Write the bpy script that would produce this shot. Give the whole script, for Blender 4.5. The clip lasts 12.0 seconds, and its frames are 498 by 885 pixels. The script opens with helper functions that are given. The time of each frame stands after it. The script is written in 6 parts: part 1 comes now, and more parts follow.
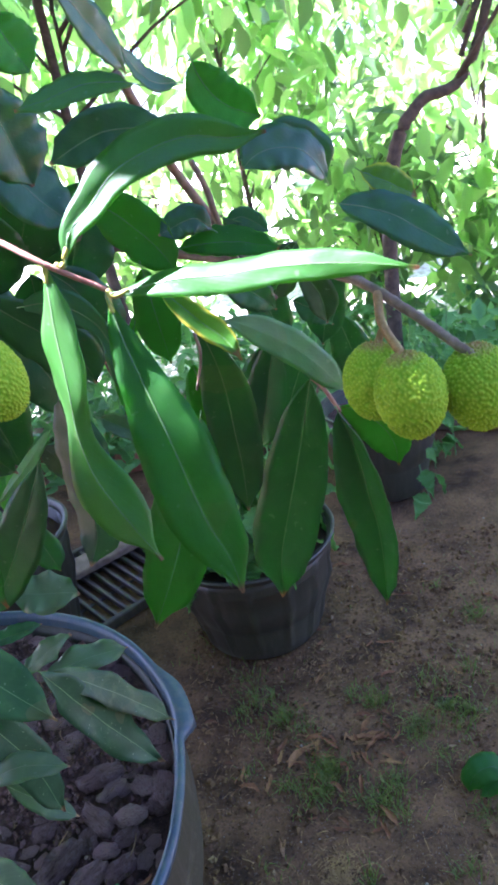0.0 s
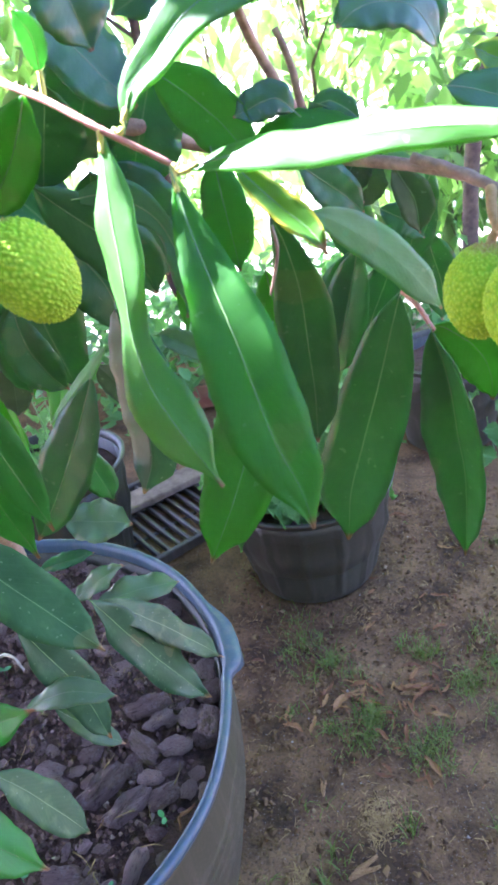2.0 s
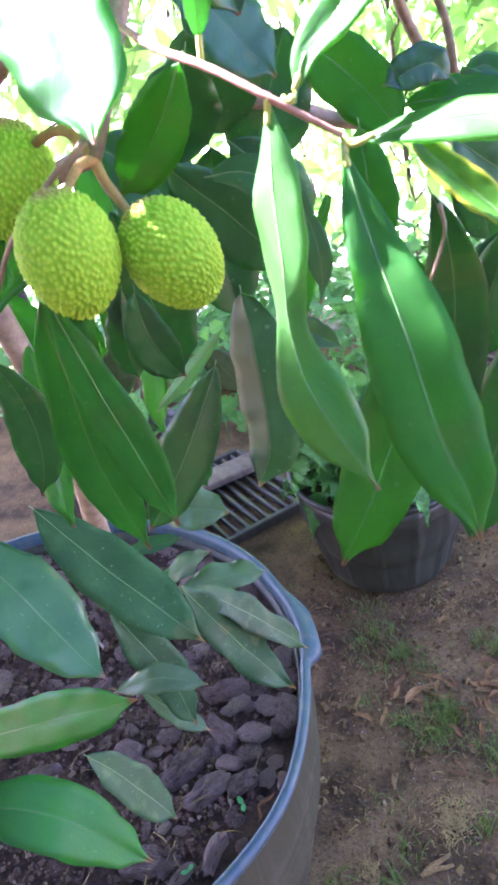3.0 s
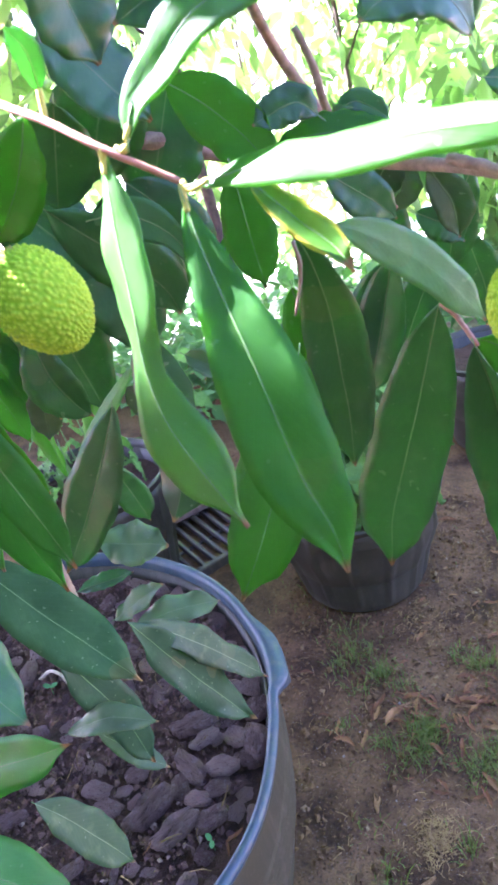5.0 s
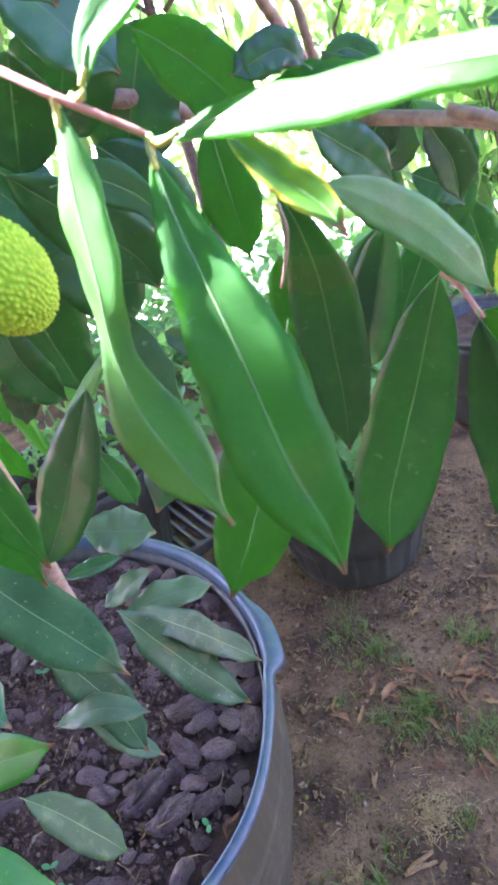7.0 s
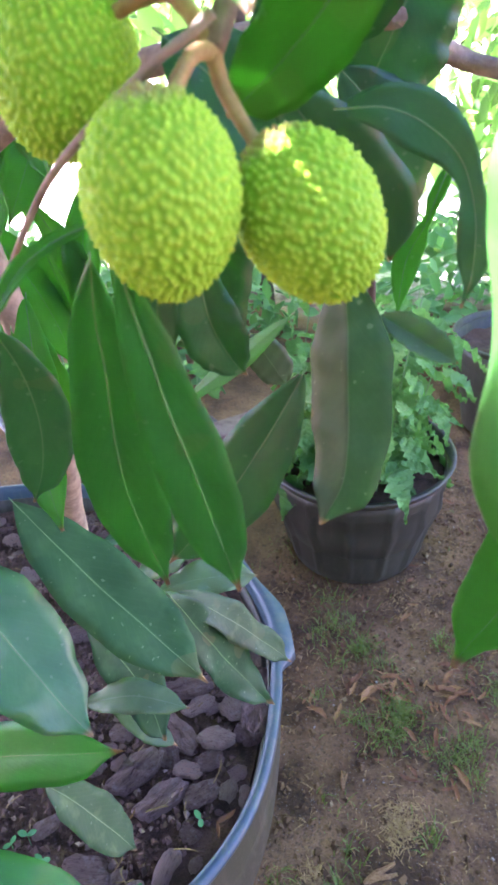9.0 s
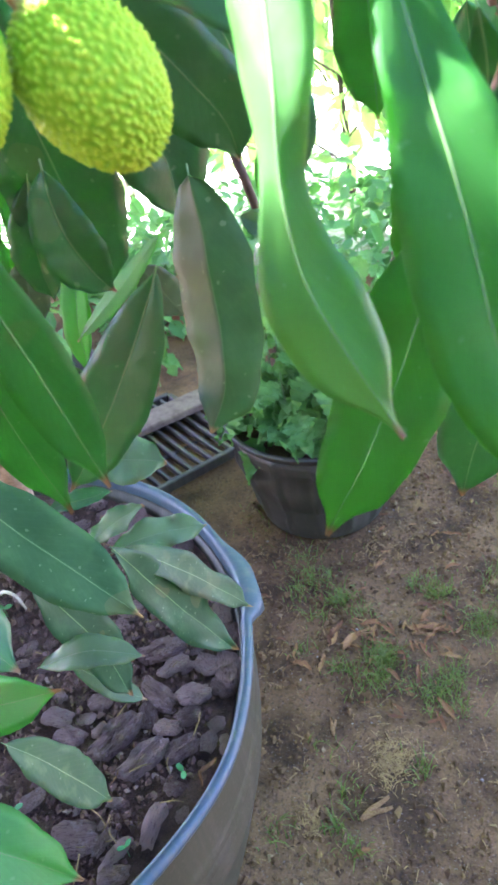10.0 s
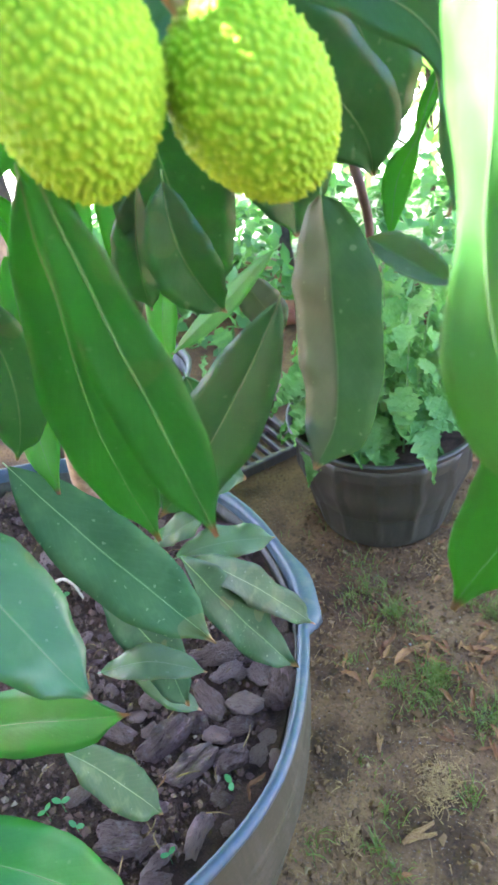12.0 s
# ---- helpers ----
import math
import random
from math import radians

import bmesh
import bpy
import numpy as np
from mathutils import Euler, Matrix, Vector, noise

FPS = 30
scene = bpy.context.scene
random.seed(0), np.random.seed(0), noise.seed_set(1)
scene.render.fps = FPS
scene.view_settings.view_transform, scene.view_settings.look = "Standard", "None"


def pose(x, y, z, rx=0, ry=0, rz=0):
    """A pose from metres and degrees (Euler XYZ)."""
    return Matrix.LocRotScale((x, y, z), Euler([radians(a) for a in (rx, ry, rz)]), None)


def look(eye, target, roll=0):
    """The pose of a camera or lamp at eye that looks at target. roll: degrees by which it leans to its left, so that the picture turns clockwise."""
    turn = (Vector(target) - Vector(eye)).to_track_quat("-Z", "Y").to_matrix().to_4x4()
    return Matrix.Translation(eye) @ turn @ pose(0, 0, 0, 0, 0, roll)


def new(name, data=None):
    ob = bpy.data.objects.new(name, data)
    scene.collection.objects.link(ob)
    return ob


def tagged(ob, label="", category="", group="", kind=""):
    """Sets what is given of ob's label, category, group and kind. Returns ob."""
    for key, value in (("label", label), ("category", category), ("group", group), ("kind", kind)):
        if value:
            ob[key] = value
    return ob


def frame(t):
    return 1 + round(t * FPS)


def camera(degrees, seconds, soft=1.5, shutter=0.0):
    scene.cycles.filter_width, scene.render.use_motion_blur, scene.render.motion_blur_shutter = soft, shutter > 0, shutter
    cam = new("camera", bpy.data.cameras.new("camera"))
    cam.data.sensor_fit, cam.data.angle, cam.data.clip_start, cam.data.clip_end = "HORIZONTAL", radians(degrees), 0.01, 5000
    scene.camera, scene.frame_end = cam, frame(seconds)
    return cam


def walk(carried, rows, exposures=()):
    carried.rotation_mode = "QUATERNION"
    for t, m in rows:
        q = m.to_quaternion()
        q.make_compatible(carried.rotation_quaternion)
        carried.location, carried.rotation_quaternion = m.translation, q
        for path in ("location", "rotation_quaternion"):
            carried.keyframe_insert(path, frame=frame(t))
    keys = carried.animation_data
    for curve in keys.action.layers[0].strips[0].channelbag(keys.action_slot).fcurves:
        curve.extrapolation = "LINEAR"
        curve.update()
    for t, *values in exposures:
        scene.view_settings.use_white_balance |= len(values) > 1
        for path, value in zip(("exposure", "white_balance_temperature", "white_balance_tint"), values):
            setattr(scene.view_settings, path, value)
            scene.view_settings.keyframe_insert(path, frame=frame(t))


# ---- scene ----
cam = camera(40.4, 12.0, soft=2.9)
# a small phone lens, sharpest at arm's length
cam.data.dof.use_dof = True
cam.data.dof.focus_distance, cam.data.dof.aperture_fstop = 0.50, 38.0
PATH = [
    (0, (0.202, 0.199, 1.145), (0.038, 2.011, 0.313), -10.3),
    (0.5, (0.205, 0.208, 1.136), (0.041, 1.996, 0.256), -10.4),
    (1, (0.191, 0.217, 1.126), (-0.08, 1.966, 0.195), -10.4),
    (1.5, (0.203, 0.219, 1.116), (-0.086, 1.962, 0.177), -12.0),
    (2, (0.19, 0.228, 1.12), (-0.156, 1.955, 0.172), -10.2),
    (2.5, (0.149, 0.245, 1.124), (-0.318, 1.925, 0.146), -8.1),
    (2.7, (0.151, 0.242, 1.123), (-0.346, 1.913, 0.144), -9.7),
    (4.3, (0.186, 0.24, 1.119), (-0.313, 1.949, 0.208), -15.2),
    (4.5, (0.192, 0.242, 1.115), (-0.289, 1.95, 0.193), -15.2),
    (5, (0.194, 0.251, 1.119), (-0.281, 1.964, 0.204), -13.7),
    (5.5, (0.189, 0.252, 1.113), (-0.269, 1.957, 0.174), -14.3),
    (6, (0.189, 0.263, 1.111), (-0.295, 1.95, 0.151), -14.8),
    (6.5, (0.196, 0.272, 1.11), (-0.313, 1.945, 0.14), -15.9),
    (6.7, (0.197, 0.27, 1.11), (-0.295, 1.95, 0.141), -16.2),
    (8.3, (0.109, 0.308, 1.123), (-0.192, 1.972, 0.056), -2.6),
    (8.5, (0.099, 0.309, 1.117), (-0.215, 1.974, 0.054), -2.4),
    (9, (0.09, 0.312, 1.109), (-0.303, 1.951, 0.032), -3.2),
    (9.5, (0.116, 0.293, 1.094), (-0.269, 1.923, 0.001), -8.4),
    (10, (0.128, 0.299, 1.084), (-0.196, 1.915, -0.048), -8.8),
    (10.5, (0.107, 0.312, 1.085), (-0.298, 1.9, -0.062), -6.1),
    (11, (0.11, 0.312, 1.088), (-0.35, 1.875, -0.072), -7.5),
    (11.5, (0.113, 0.319, 1.088), (-0.322, 1.889, -0.074), -7.5),
    (12, (0.104, 0.323, 1.089), (-0.374, 1.898, -0.047), -7.8),
]
walk(cam, [(t, look(eye, target, roll)) for t, eye, target, roll in PATH], exposures=[(0.0, 4.18, 5180, 42), (1.0, 4.88, 5260, 42), (2.5, 5.13, 5320, 47), (5.5, 5.18, 5400, 53), (6.5, 5.27, 5400, 53), (8.5, 5.15, 5540, 52), (9.5, 5.42, 5460, 44), (10.5, 5.48, 5520, 36), (12.0, 5.60, 5650, 32)])

# ---- light: open sky, and a high sun ahead, hidden from the pots by added crowns ----
SUN_DIR = Vector((-0.60, 0.10, 0.79)).normalized()
world = bpy.data.worlds.new("garden_sky")
scene.world = world
world.use_nodes = True
wn = world.node_tree
wn.nodes.clear()
sky = wn.nodes.new("ShaderNodeTexSky")
sky.sky_type, sky.sun_disc = "NISHITA", False
sky.sun_elevation = math.asin(SUN_DIR.z)
sky.sun_rotation = math.atan2(SUN_DIR.x, SUN_DIR.y)
sky.air_density, sky.dust_density, sky.ozone_density = 1.0, 1.5, 1.0
wbg = wn.nodes.new("ShaderNodeBackground")
wbg.inputs["Strength"].default_value = 0.046
wout = wn.nodes.new("ShaderNodeOutputWorld")
wn.links.new(sky.outputs[0], wbg.inputs[0])
wn.links.new(wbg.outputs[0], wout.inputs[0])

sun_data = bpy.data.lights.new("sun", "SUN")
sun_data.energy, sun_data.angle, sun_data.color = 5.0, radians(0.55), (1.0, 0.95, 0.86)
sun = new("sun", sun_data)
sun.matrix_world = look(tuple(SUN_DIR * 20), (0, 0, 0))


# ---- materials ----
class Nodes:
    """A short way to write a node material."""

    def __init__(self, name):
        self.mat = bpy.data.materials.new(name)
        self.mat.use_nodes = True
        self.tree = self.mat.node_tree
        self.tree.nodes.clear()
        self.out = self.tree.nodes.new("ShaderNodeOutputMaterial")

    def add(self, kind, **ins):
        n = self.tree.nodes.new(kind)
        for k, v in ins.items():
            self.put(n, k.replace("_", " "), v)
        return n

    def put(self, n, key, v):
        sock = n.inputs[int(key) if key.isdigit() else key]
        if isinstance(v, bpy.types.NodeSocket):
            self.tree.links.new(v, sock)
        else:
            sock.default_value = v

    def math(self, op, a, b=0.0, c=0.0, clamp=False):
        n = self.tree.nodes.new("ShaderNodeMath")
        n.operation, n.use_clamp = op, clamp
        for i, v in enumerate((a, b, c)):
            self.put(n, str(i), v)
        return n.outputs[0]

    def noise(self, scale, detail=3.0, rough=0.55, vec=None, dist=0.0):
        n = self.add("ShaderNodeTexNoise", Scale=scale, Detail=detail, Roughness=rough, Distortion=dist)
        self.tree.links.new(vec or self.coord("Object"), n.inputs["Vector"])
        return n.outputs["Fac"]

    def coord(self, name):
        return self.add("ShaderNodeTexCoord").outputs[name]

    def ramp(self, fac, *stops):
        n = self.tree.nodes.new("ShaderNodeValToRGB")
        self.tree.links.new(fac, n.inputs[0])
        els = n.color_ramp.elements
        while len(els) < len(stops):
            els.new(0.5)
        for e, (p, c) in zip(els, stops):
            e.position = p
            e.color = (*c, 1) if isinstance(c, tuple) else (c, c, c, 1)
        return n.outputs[0]

    def mix(self, fac, a, b, mode="MIX"):
        n = self.tree.nodes.new("ShaderNodeMix")
        n.data_type, n.blend_type = "RGBA", mode
        for i, v in ((0, fac), (6, a), (7, b)):
            if isinstance(v, tuple) and len(v) == 3:
                v = (*v, 1)
            self.put(n, str(i), v)
        return n.outputs[2]

    def bump(self, height, strength, distance):
        return self.add("ShaderNodeBump", Height=height, Strength=strength, Distance=distance).outputs[0]

    def rand(self):
        return self.add("ShaderNodeObjectInfo").outputs["Random"]

    def surface(self, color, rough, normal=None, spec=0.5, metal=0.0, coat=0.0):
        p = self.add("ShaderNodeBsdfPrincipled", Base_Color=(*color, 1) if isinstance(color, tuple) else color, Roughness=rough, Metallic=metal)
        p.inputs["Specular IOR Level"].default_value = spec
        p.inputs["Coat Weight"].default_value = coat
        p.inputs["Coat Roughness"].default_value = 0.26
        if normal:
            self.put(p, "Normal", normal)
        return p.outputs[0]

    def done(self, shader):
        self.tree.links.new(shader, self.out.inputs[0])
        return self.mat


def leaf_material(name, dark, light, glow, rough, trans, spec=0.5, vein=(0.30, 0.42, 0.14), brown_from=0.972, blotch=0.25, margin=None, coat=0.0):
    """Leaf blade: uv x runs across the blade, uv y from stalk to tip."""
    m = Nodes(name)
    sep = m.add("ShaderNodeSeparateXYZ", Vector=m.coord("UV"))
    u, v = sep.outputs[0], sep.outputs[1]
    au = m.math("ABSOLUTE", m.math("SUBTRACT", u, 0.5))
    ns = m.noise(38.0, 4.0)
    fine = m.noise(420.0, 2.0)
    col = m.mix(m.math("MULTIPLY_ADD", ns, 1.6, m.math("MULTIPLY_ADD", m.rand(), 0.7, -0.65), clamp=True), dark, light)
    # side veins sweep forward from the midrib
    wavein = m.math("SUBTRACT", m.math("MULTIPLY", v, 17.0), m.math("MULTIPLY", au, 9.0))
    veins = m.math("POWER", m.math("ABSOLUTE", m.math("SINE", m.math("MULTIPLY", wavein, 3.14159))), 14.0)
    col = m.mix(m.math("MULTIPLY", veins, 0.03), col, vein)
    rib = m.math("LESS_THAN", au, 0.012)
    col = m.mix(m.math("MULTIPLY", rib, 0.45), col, vein)
    if margin:
        edge = m.math("SUBTRACT", m.math("MULTIPLY_ADD", ns, 0.25, au), 0.48)
        col = m.mix(m.math("MULTIPLY", edge, 9.0, clamp=True), col, margin)
    # pale specks and a dry brown tip
    col = m.mix(m.math("MULTIPLY", m.ramp(m.noise(85.0, 3.0), (0.52, 0.0), (0.72, 1.0)), 0.35), col, m.mix(0.5, col, vein))
    speck = m.math("MULTIPLY", m.math("GREATER_THAN", m.noise(330.0, 0.0), 0.81), 0.4)
    col = m.mix(speck, col, (0.22, 0.30, 0.16))
    col = m.mix(m.math("MULTIPLY", m.math("GREATER_THAN", m.noise(21.0, 2.0), 0.66), blotch), col, (0.16, 0.13, 0.05))
    tipm = m.math("MULTIPLY", m.math("SUBTRACT", m.math("MULTIPLY_ADD", ns, 0.05, v), brown_from + 0.022), 34.0, clamp=True)
    col = m.mix(m.math("MULTIPLY", tipm, 0.9), col, (0.36, 0.20, 0.085))
    # the skin is puckered between the veins and worn dull in places
    pucker = m.noise(115.0, 2.0)
    h = m.math("ADD", m.math("MULTIPLY", veins, -0.06), m.math("ADD", m.math("MULTIPLY", fine, 0.22), m.math("ADD", m.math("MULTIPLY", pucker, 0.9), m.math("MULTIPLY", ns, 1.3))))
    nor = m.bump(h, 0.34, 0.0008)
    rg = m.math("MULTIPLY_ADD", ns, 0.22, rough - 0.11)
    a = m.surface(col, rg, nor, spec, 0.0, coat)
    green = m.math("MULTIPLY", m.math("SUBTRACT", 1.0, tipm), 0.75)
    tr = m.add("ShaderNodeBsdfTranslucent", Color=m.mix(green, col, glow), Normal=nor).outputs[0]
    mx = m.add("ShaderNodeMixShader", Fac=trans)
    m.tree.links.new(a, mx.inputs[1])
    m.tree.links.new(tr, mx.inputs[2])
    return m.done(mx.outputs[0])


GLOW = (0.29, 0.80, 0.05)
M_LEAF = leaf_material("leaf_upper", (0.014, 0.086, 0.012), (0.030, 0.156, 0.022), (0.24, 0.80, 0.04), 0.54, 0.58, spec=0.36, vein=(0.13, 0.28, 0.07), coat=0.04)
# paler, glossier copy of leaf_upper: sun on these blades is partly in the colour
M_LIT_SHINY = leaf_material("leaf_lit_shiny", (0.026, 0.100, 0.016), (0.054, 0.180, 0.032), (0.32, 0.82, 0.03), 0.46, 0.52, spec=0.45, vein=(0.14, 0.28, 0.08), coat=0.28)
M_FRESH = leaf_material("leaf_fresh", (0.017, 0.078, 0.020), (0.034, 0.130, 0.034), (0.16, 0.72, 0.14), 0.46, 0.60, spec=0.42, vein=(0.10, 0.25, 0.08), coat=0.12)
# darker, glossier, less see-through copy of leaf_upper; crown shade is in its colour
M_SHADED = leaf_material("leaf_shaded", (0.015, 0.060, 0.022), (0.033, 0.106, 0.038), (0.12, 0.55, 0.11), 0.45, 0.36, spec=0.5, vein=(0.14, 0.25, 0.10), coat=0.26)
M_UNDER = leaf_material("leaf_lower", (0.065, 0.145, 0.075), (0.105, 0.20, 0.105), GLOW, 0.55, 0.30, spec=0.35, vein=(0.16, 0.27, 0.12))
# yellow margin: sun shining through the blade's edge is put into the colour
M_YOUNG = leaf_material("leaf_young", (0.02, 0.10, 0.006), (0.05, 0.17, 0.010), (0.36, 0.66, 0.02), 0.4, 0.5, margin=(0.55, 0.45, 0.03), brown_from=0.9)
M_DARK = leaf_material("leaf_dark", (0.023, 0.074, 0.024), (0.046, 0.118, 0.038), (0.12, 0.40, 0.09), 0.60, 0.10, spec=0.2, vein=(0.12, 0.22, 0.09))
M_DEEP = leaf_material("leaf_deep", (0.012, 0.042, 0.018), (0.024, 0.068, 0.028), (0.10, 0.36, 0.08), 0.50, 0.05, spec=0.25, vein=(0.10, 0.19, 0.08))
# paler copy of leaf_upper: sky light on upturned blades is in its colour
M_PALE = leaf_material("leaf_pale", (0.065, 0.105, 0.048), (0.115, 0.165, 0.080), GLOW, 0.55, 0.2, spec=0.4, vein=(0.24, 0.31, 0.15), blotch=0.1)
M_DUSTY = leaf_material("leaf_dusty", (0.022, 0.047, 0.024), (0.045, 0.077, 0.041), GLOW, 0.6, 0.14, spec=0.35, blotch=0.15)
M_OLD = leaf_material("leaf_old", (0.034, 0.062, 0.028), (0.074, 0.100, 0.052), (0.09, 0.22, 0.05), 0.5, 0.16, blotch=0.6, spec=0.4, vein=(0.12, 0.17, 0.08))


def far_leaf_material(name, a, b, glow, trans=0.4, rough=0.45, dim=0.0):
    m = Nodes(name)
    geo = m.add("ShaderNodeNewGeometry").outputs["Random Per Island"]
    ns = m.noise(30.0, 3.0)
    col = m.mix(m.math("MULTIPLY_ADD", ns, 0.5, m.math("MULTIPLY_ADD", geo, 0.9, -0.2), clamp=True), a, b)
    # some blades are thick and dark, others let the light through
    thick = m.math("MULTIPLY", m.math("GREATER_THAN", m.math("FRACT", m.math("MULTIPLY", geo, 13.7)), 0.70), dim)
    col = m.mix(m.math("MULTIPLY", thick, 0.8), col, a)
    s = m.surface(col, m.math("MULTIPLY_ADD", ns, 0.2, rough - 0.1), m.bump(m.noise(160.0, 2.0), 0.3, 0.001))
    tr = m.add("ShaderNodeBsdfTranslucent", Color=m.mix(0.7, col, glow)).outputs[0]
    mx = m.add("ShaderNodeMixShader", Fac=m.math("MULTIPLY", trans, m.math("MULTIPLY_ADD", thick, -0.75, 1.0)))
    m.tree.links.new(s, mx.inputs[1])
    m.tree.links.new(tr, mx.inputs[2])
    return m.done(mx.outputs[0])


M_FAR = far_leaf_material("far_foliage", (0.016, 0.062, 0.014), (0.13, 0.27, 0.055), (0.50, 0.84, 0.20), 0.72, dim=0.9)
M_HANGING = far_leaf_material("hanging_foliage", (0.014, 0.055, 0.014), (0.11, 0.24, 0.05), (0.48, 0.84, 0.20), 0.72, dim=0.9)
M_CROWN = far_leaf_material("crown_foliage", (0.02, 0.08, 0.015), (0.05, 0.15, 0.025), (0.2, 0.45, 0.05), 0.3)
M_WEED = far_leaf_material("weed_foliage", (0.05, 0.17, 0.045), (0.11, 0.28, 0.08), (0.22, 0.52, 0.10), 0.35, 0.5)
M_SPROUT = far_leaf_material("sprout_leaf", (0.04, 0.18, 0.05), (0.09, 0.30, 0.09), (0.2, 0.5, 0.10), 0.3, 0.5)
M_GRASS = far_leaf_material("grass_blades", (0.052, 0.102, 0.008), (0.16, 0.195, 0.024), (0.28, 0.40, 0.03), 0.3, 0.6)


def bark_material(name, a, b, scale=60.0, rough=0.8, depth=0.0012):
    m = Nodes(name)
    n1 = m.noise(scale, 5.0, 0.65)
    n2 = m.noise(scale * 5, 3.0, 0.6)
    col = m.mix(m.ramp(n1, (0.35, 0.0), (0.68, 1.0)), a, b)
    col = m.mix(m.math("MULTIPLY", n2, 0.5), col, a)
    return m.done(m.surface(col, rough, m.bump(m.math("ADD", n1, m.math("MULTIPLY", n2, 0.5)), 0.7, depth), 0.3))


M_TWIG = bark_material("twig_skin", (0.30, 0.13, 0.085), (0.46, 0.24, 0.16), 300.0, 0.6, 0.0006)
M_BRANCH = bark_material("branch_bark", (0.17, 0.118, 0.080), (0.36, 0.255, 0.175), 120.0)
M_STALK = bark_material("fruit_stalk", (0.26, 0.155, 0.045), (0.42, 0.25, 0.09), 260.0, 0.65, 0.0006)
M_PETIOLE = bark_material("petiole", (0.32, 0.36, 0.05), (0.50, 0.42, 0.10), 200.0, 0.5, 0.0003)
M_TRUNK = bark_material("trunk_bark", (0.20, 0.14, 0.09), (0.42, 0.31, 0.20), 70.0)
M_FAR_TRUNK = bark_material("far_bark", (0.055, 0.04, 0.03), (0.13, 0.095, 0.07), 40.0)
M_ROOT = bark_material("pale_root", (0.40, 0.30, 0.20), (0.72, 0.62, 0.48), 90.0)
M_RIB = Nodes("midrib")
M_RIB = M_RIB.done(M_RIB.surface(M_RIB.mix(M_RIB.noise(90.0), (0.10, 0.21, 0.055), (0.17, 0.30, 0.10)), 0.5))


def chip_material():
    m = Nodes("bark_chip")
    long = m.add("ShaderNodeMapping", Vector=m.coord("Object"), Scale=(3.0, 17.0, 9.0)).outputs[0]
    layer = m.noise(1.4, 5.0, 0.65, vec=long, dist=0.8)
    grain = m.noise(42.0, 3.0)
    tone = m.math("MULTIPLY_ADD", m.rand(), 0.75, m.math("MULTIPLY_ADD", layer, 0.9, -0.42), clamp=True)
    col = m.ramp(tone, (0.0, (0.17, 0.094, 0.074)), (0.35, (0.31, 0.185, 0.147)), (0.7, (0.42, 0.265, 0.212)), (1.0, (0.54, 0.240, 0.170)))
    col = m.mix(m.math("MULTIPLY", m.ramp(layer, (0.34, 1.0), (0.44, 0.0)), 0.7), col, (0.07, 0.038, 0.030))
    col = m.mix(m.math("MULTIPLY", m.ramp(m.noise(6.0, 4.0), (0.55, 0.0), (0.7, 1.0)), 0.35), col, (0.44, 0.35, 0.31))
    h = m.math("ADD", m.math("MULTIPLY", layer, 1.3), m.math("MULTIPLY", grain, 0.25))
    return m.done(m.surface(col, 0.74, m.bump(h, 1.0, 0.16), 0.2))


M_CHIP = chip_material()


def soil_material(name, a, b, c, scale, pale=None):
    m = Nodes(name)
    p = m.coord("Object")
    n1 = m.noise(scale, 6.0, 0.65, p)
    n2 = m.noise(scale * 14, 4.0, 0.7, p)
    n3 = m.noise(scale * 0.25, 3.0, 0.5, p)
    col = m.mix(m.ramp(n1, (0.38, 0.0), (0.65, 1.0)), a, b)
    col = m.mix(m.ramp(n3, (0.45, 0.0), (0.62, 0.7)), col, c)
    col = m.mix(m.ramp(n2, (0.30, 0.75), (0.5, 0.0)), col, (0.02, 0.014, 0.01))
    crumbs = m.math("GREATER_THAN", m.noise(scale * 32, 1.0, 0.5, p), 0.70)
    col = m.mix(m.math("MULTIPLY", crumbs, 0.55), col, (0.26, 0.21, 0.16))
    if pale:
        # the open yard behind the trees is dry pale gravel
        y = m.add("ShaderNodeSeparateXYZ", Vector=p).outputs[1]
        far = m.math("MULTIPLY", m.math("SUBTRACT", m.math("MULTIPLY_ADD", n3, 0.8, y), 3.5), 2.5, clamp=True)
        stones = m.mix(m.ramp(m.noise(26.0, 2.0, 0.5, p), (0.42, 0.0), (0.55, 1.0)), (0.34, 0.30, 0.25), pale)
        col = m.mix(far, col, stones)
    h = m.math("ADD", m.math("MULTIPLY", n1, 0.6), m.math("MULTIPLY", n2, 0.5))
    return m.done(m.surface(col, 0.92, m.bump(h, 0.9, 0.012), 0.25))


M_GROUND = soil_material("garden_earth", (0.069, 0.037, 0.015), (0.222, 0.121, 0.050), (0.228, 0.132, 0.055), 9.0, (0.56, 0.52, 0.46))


def crumb_material(name, a, b, c):
    """Loose crumbs, each of its own tone."""
    m = Nodes(name)
    geo = m.add("ShaderNodeNewGeometry").outputs["Random Per Island"]
    col = m.ramp(geo, (0.0, a), (0.72, b), (0.93, b), (1.0, c))
    col = m.mix(m.math("MULTIPLY", m.noise(220.0, 3.0), 0.5), col, a)
    return m.done(m.surface(col, 0.9, None, 0.2))


M_CRUMB = crumb_material("soil_crumb", (0.036, 0.020, 0.013), (0.19, 0.105, 0.072), (0.40, 0.28, 0.20))
M_CLOD = crumb_material("earth_clod", (0.068, 0.037, 0.014), (0.212, 0.121, 0.045), (0.36, 0.25, 0.12))
M_SOIL = soil_material("potting_soil", (0.048, 0.027, 0.018), (0.18, 0.100, 0.068), (0.14, 0.076, 0.050), 30.0)


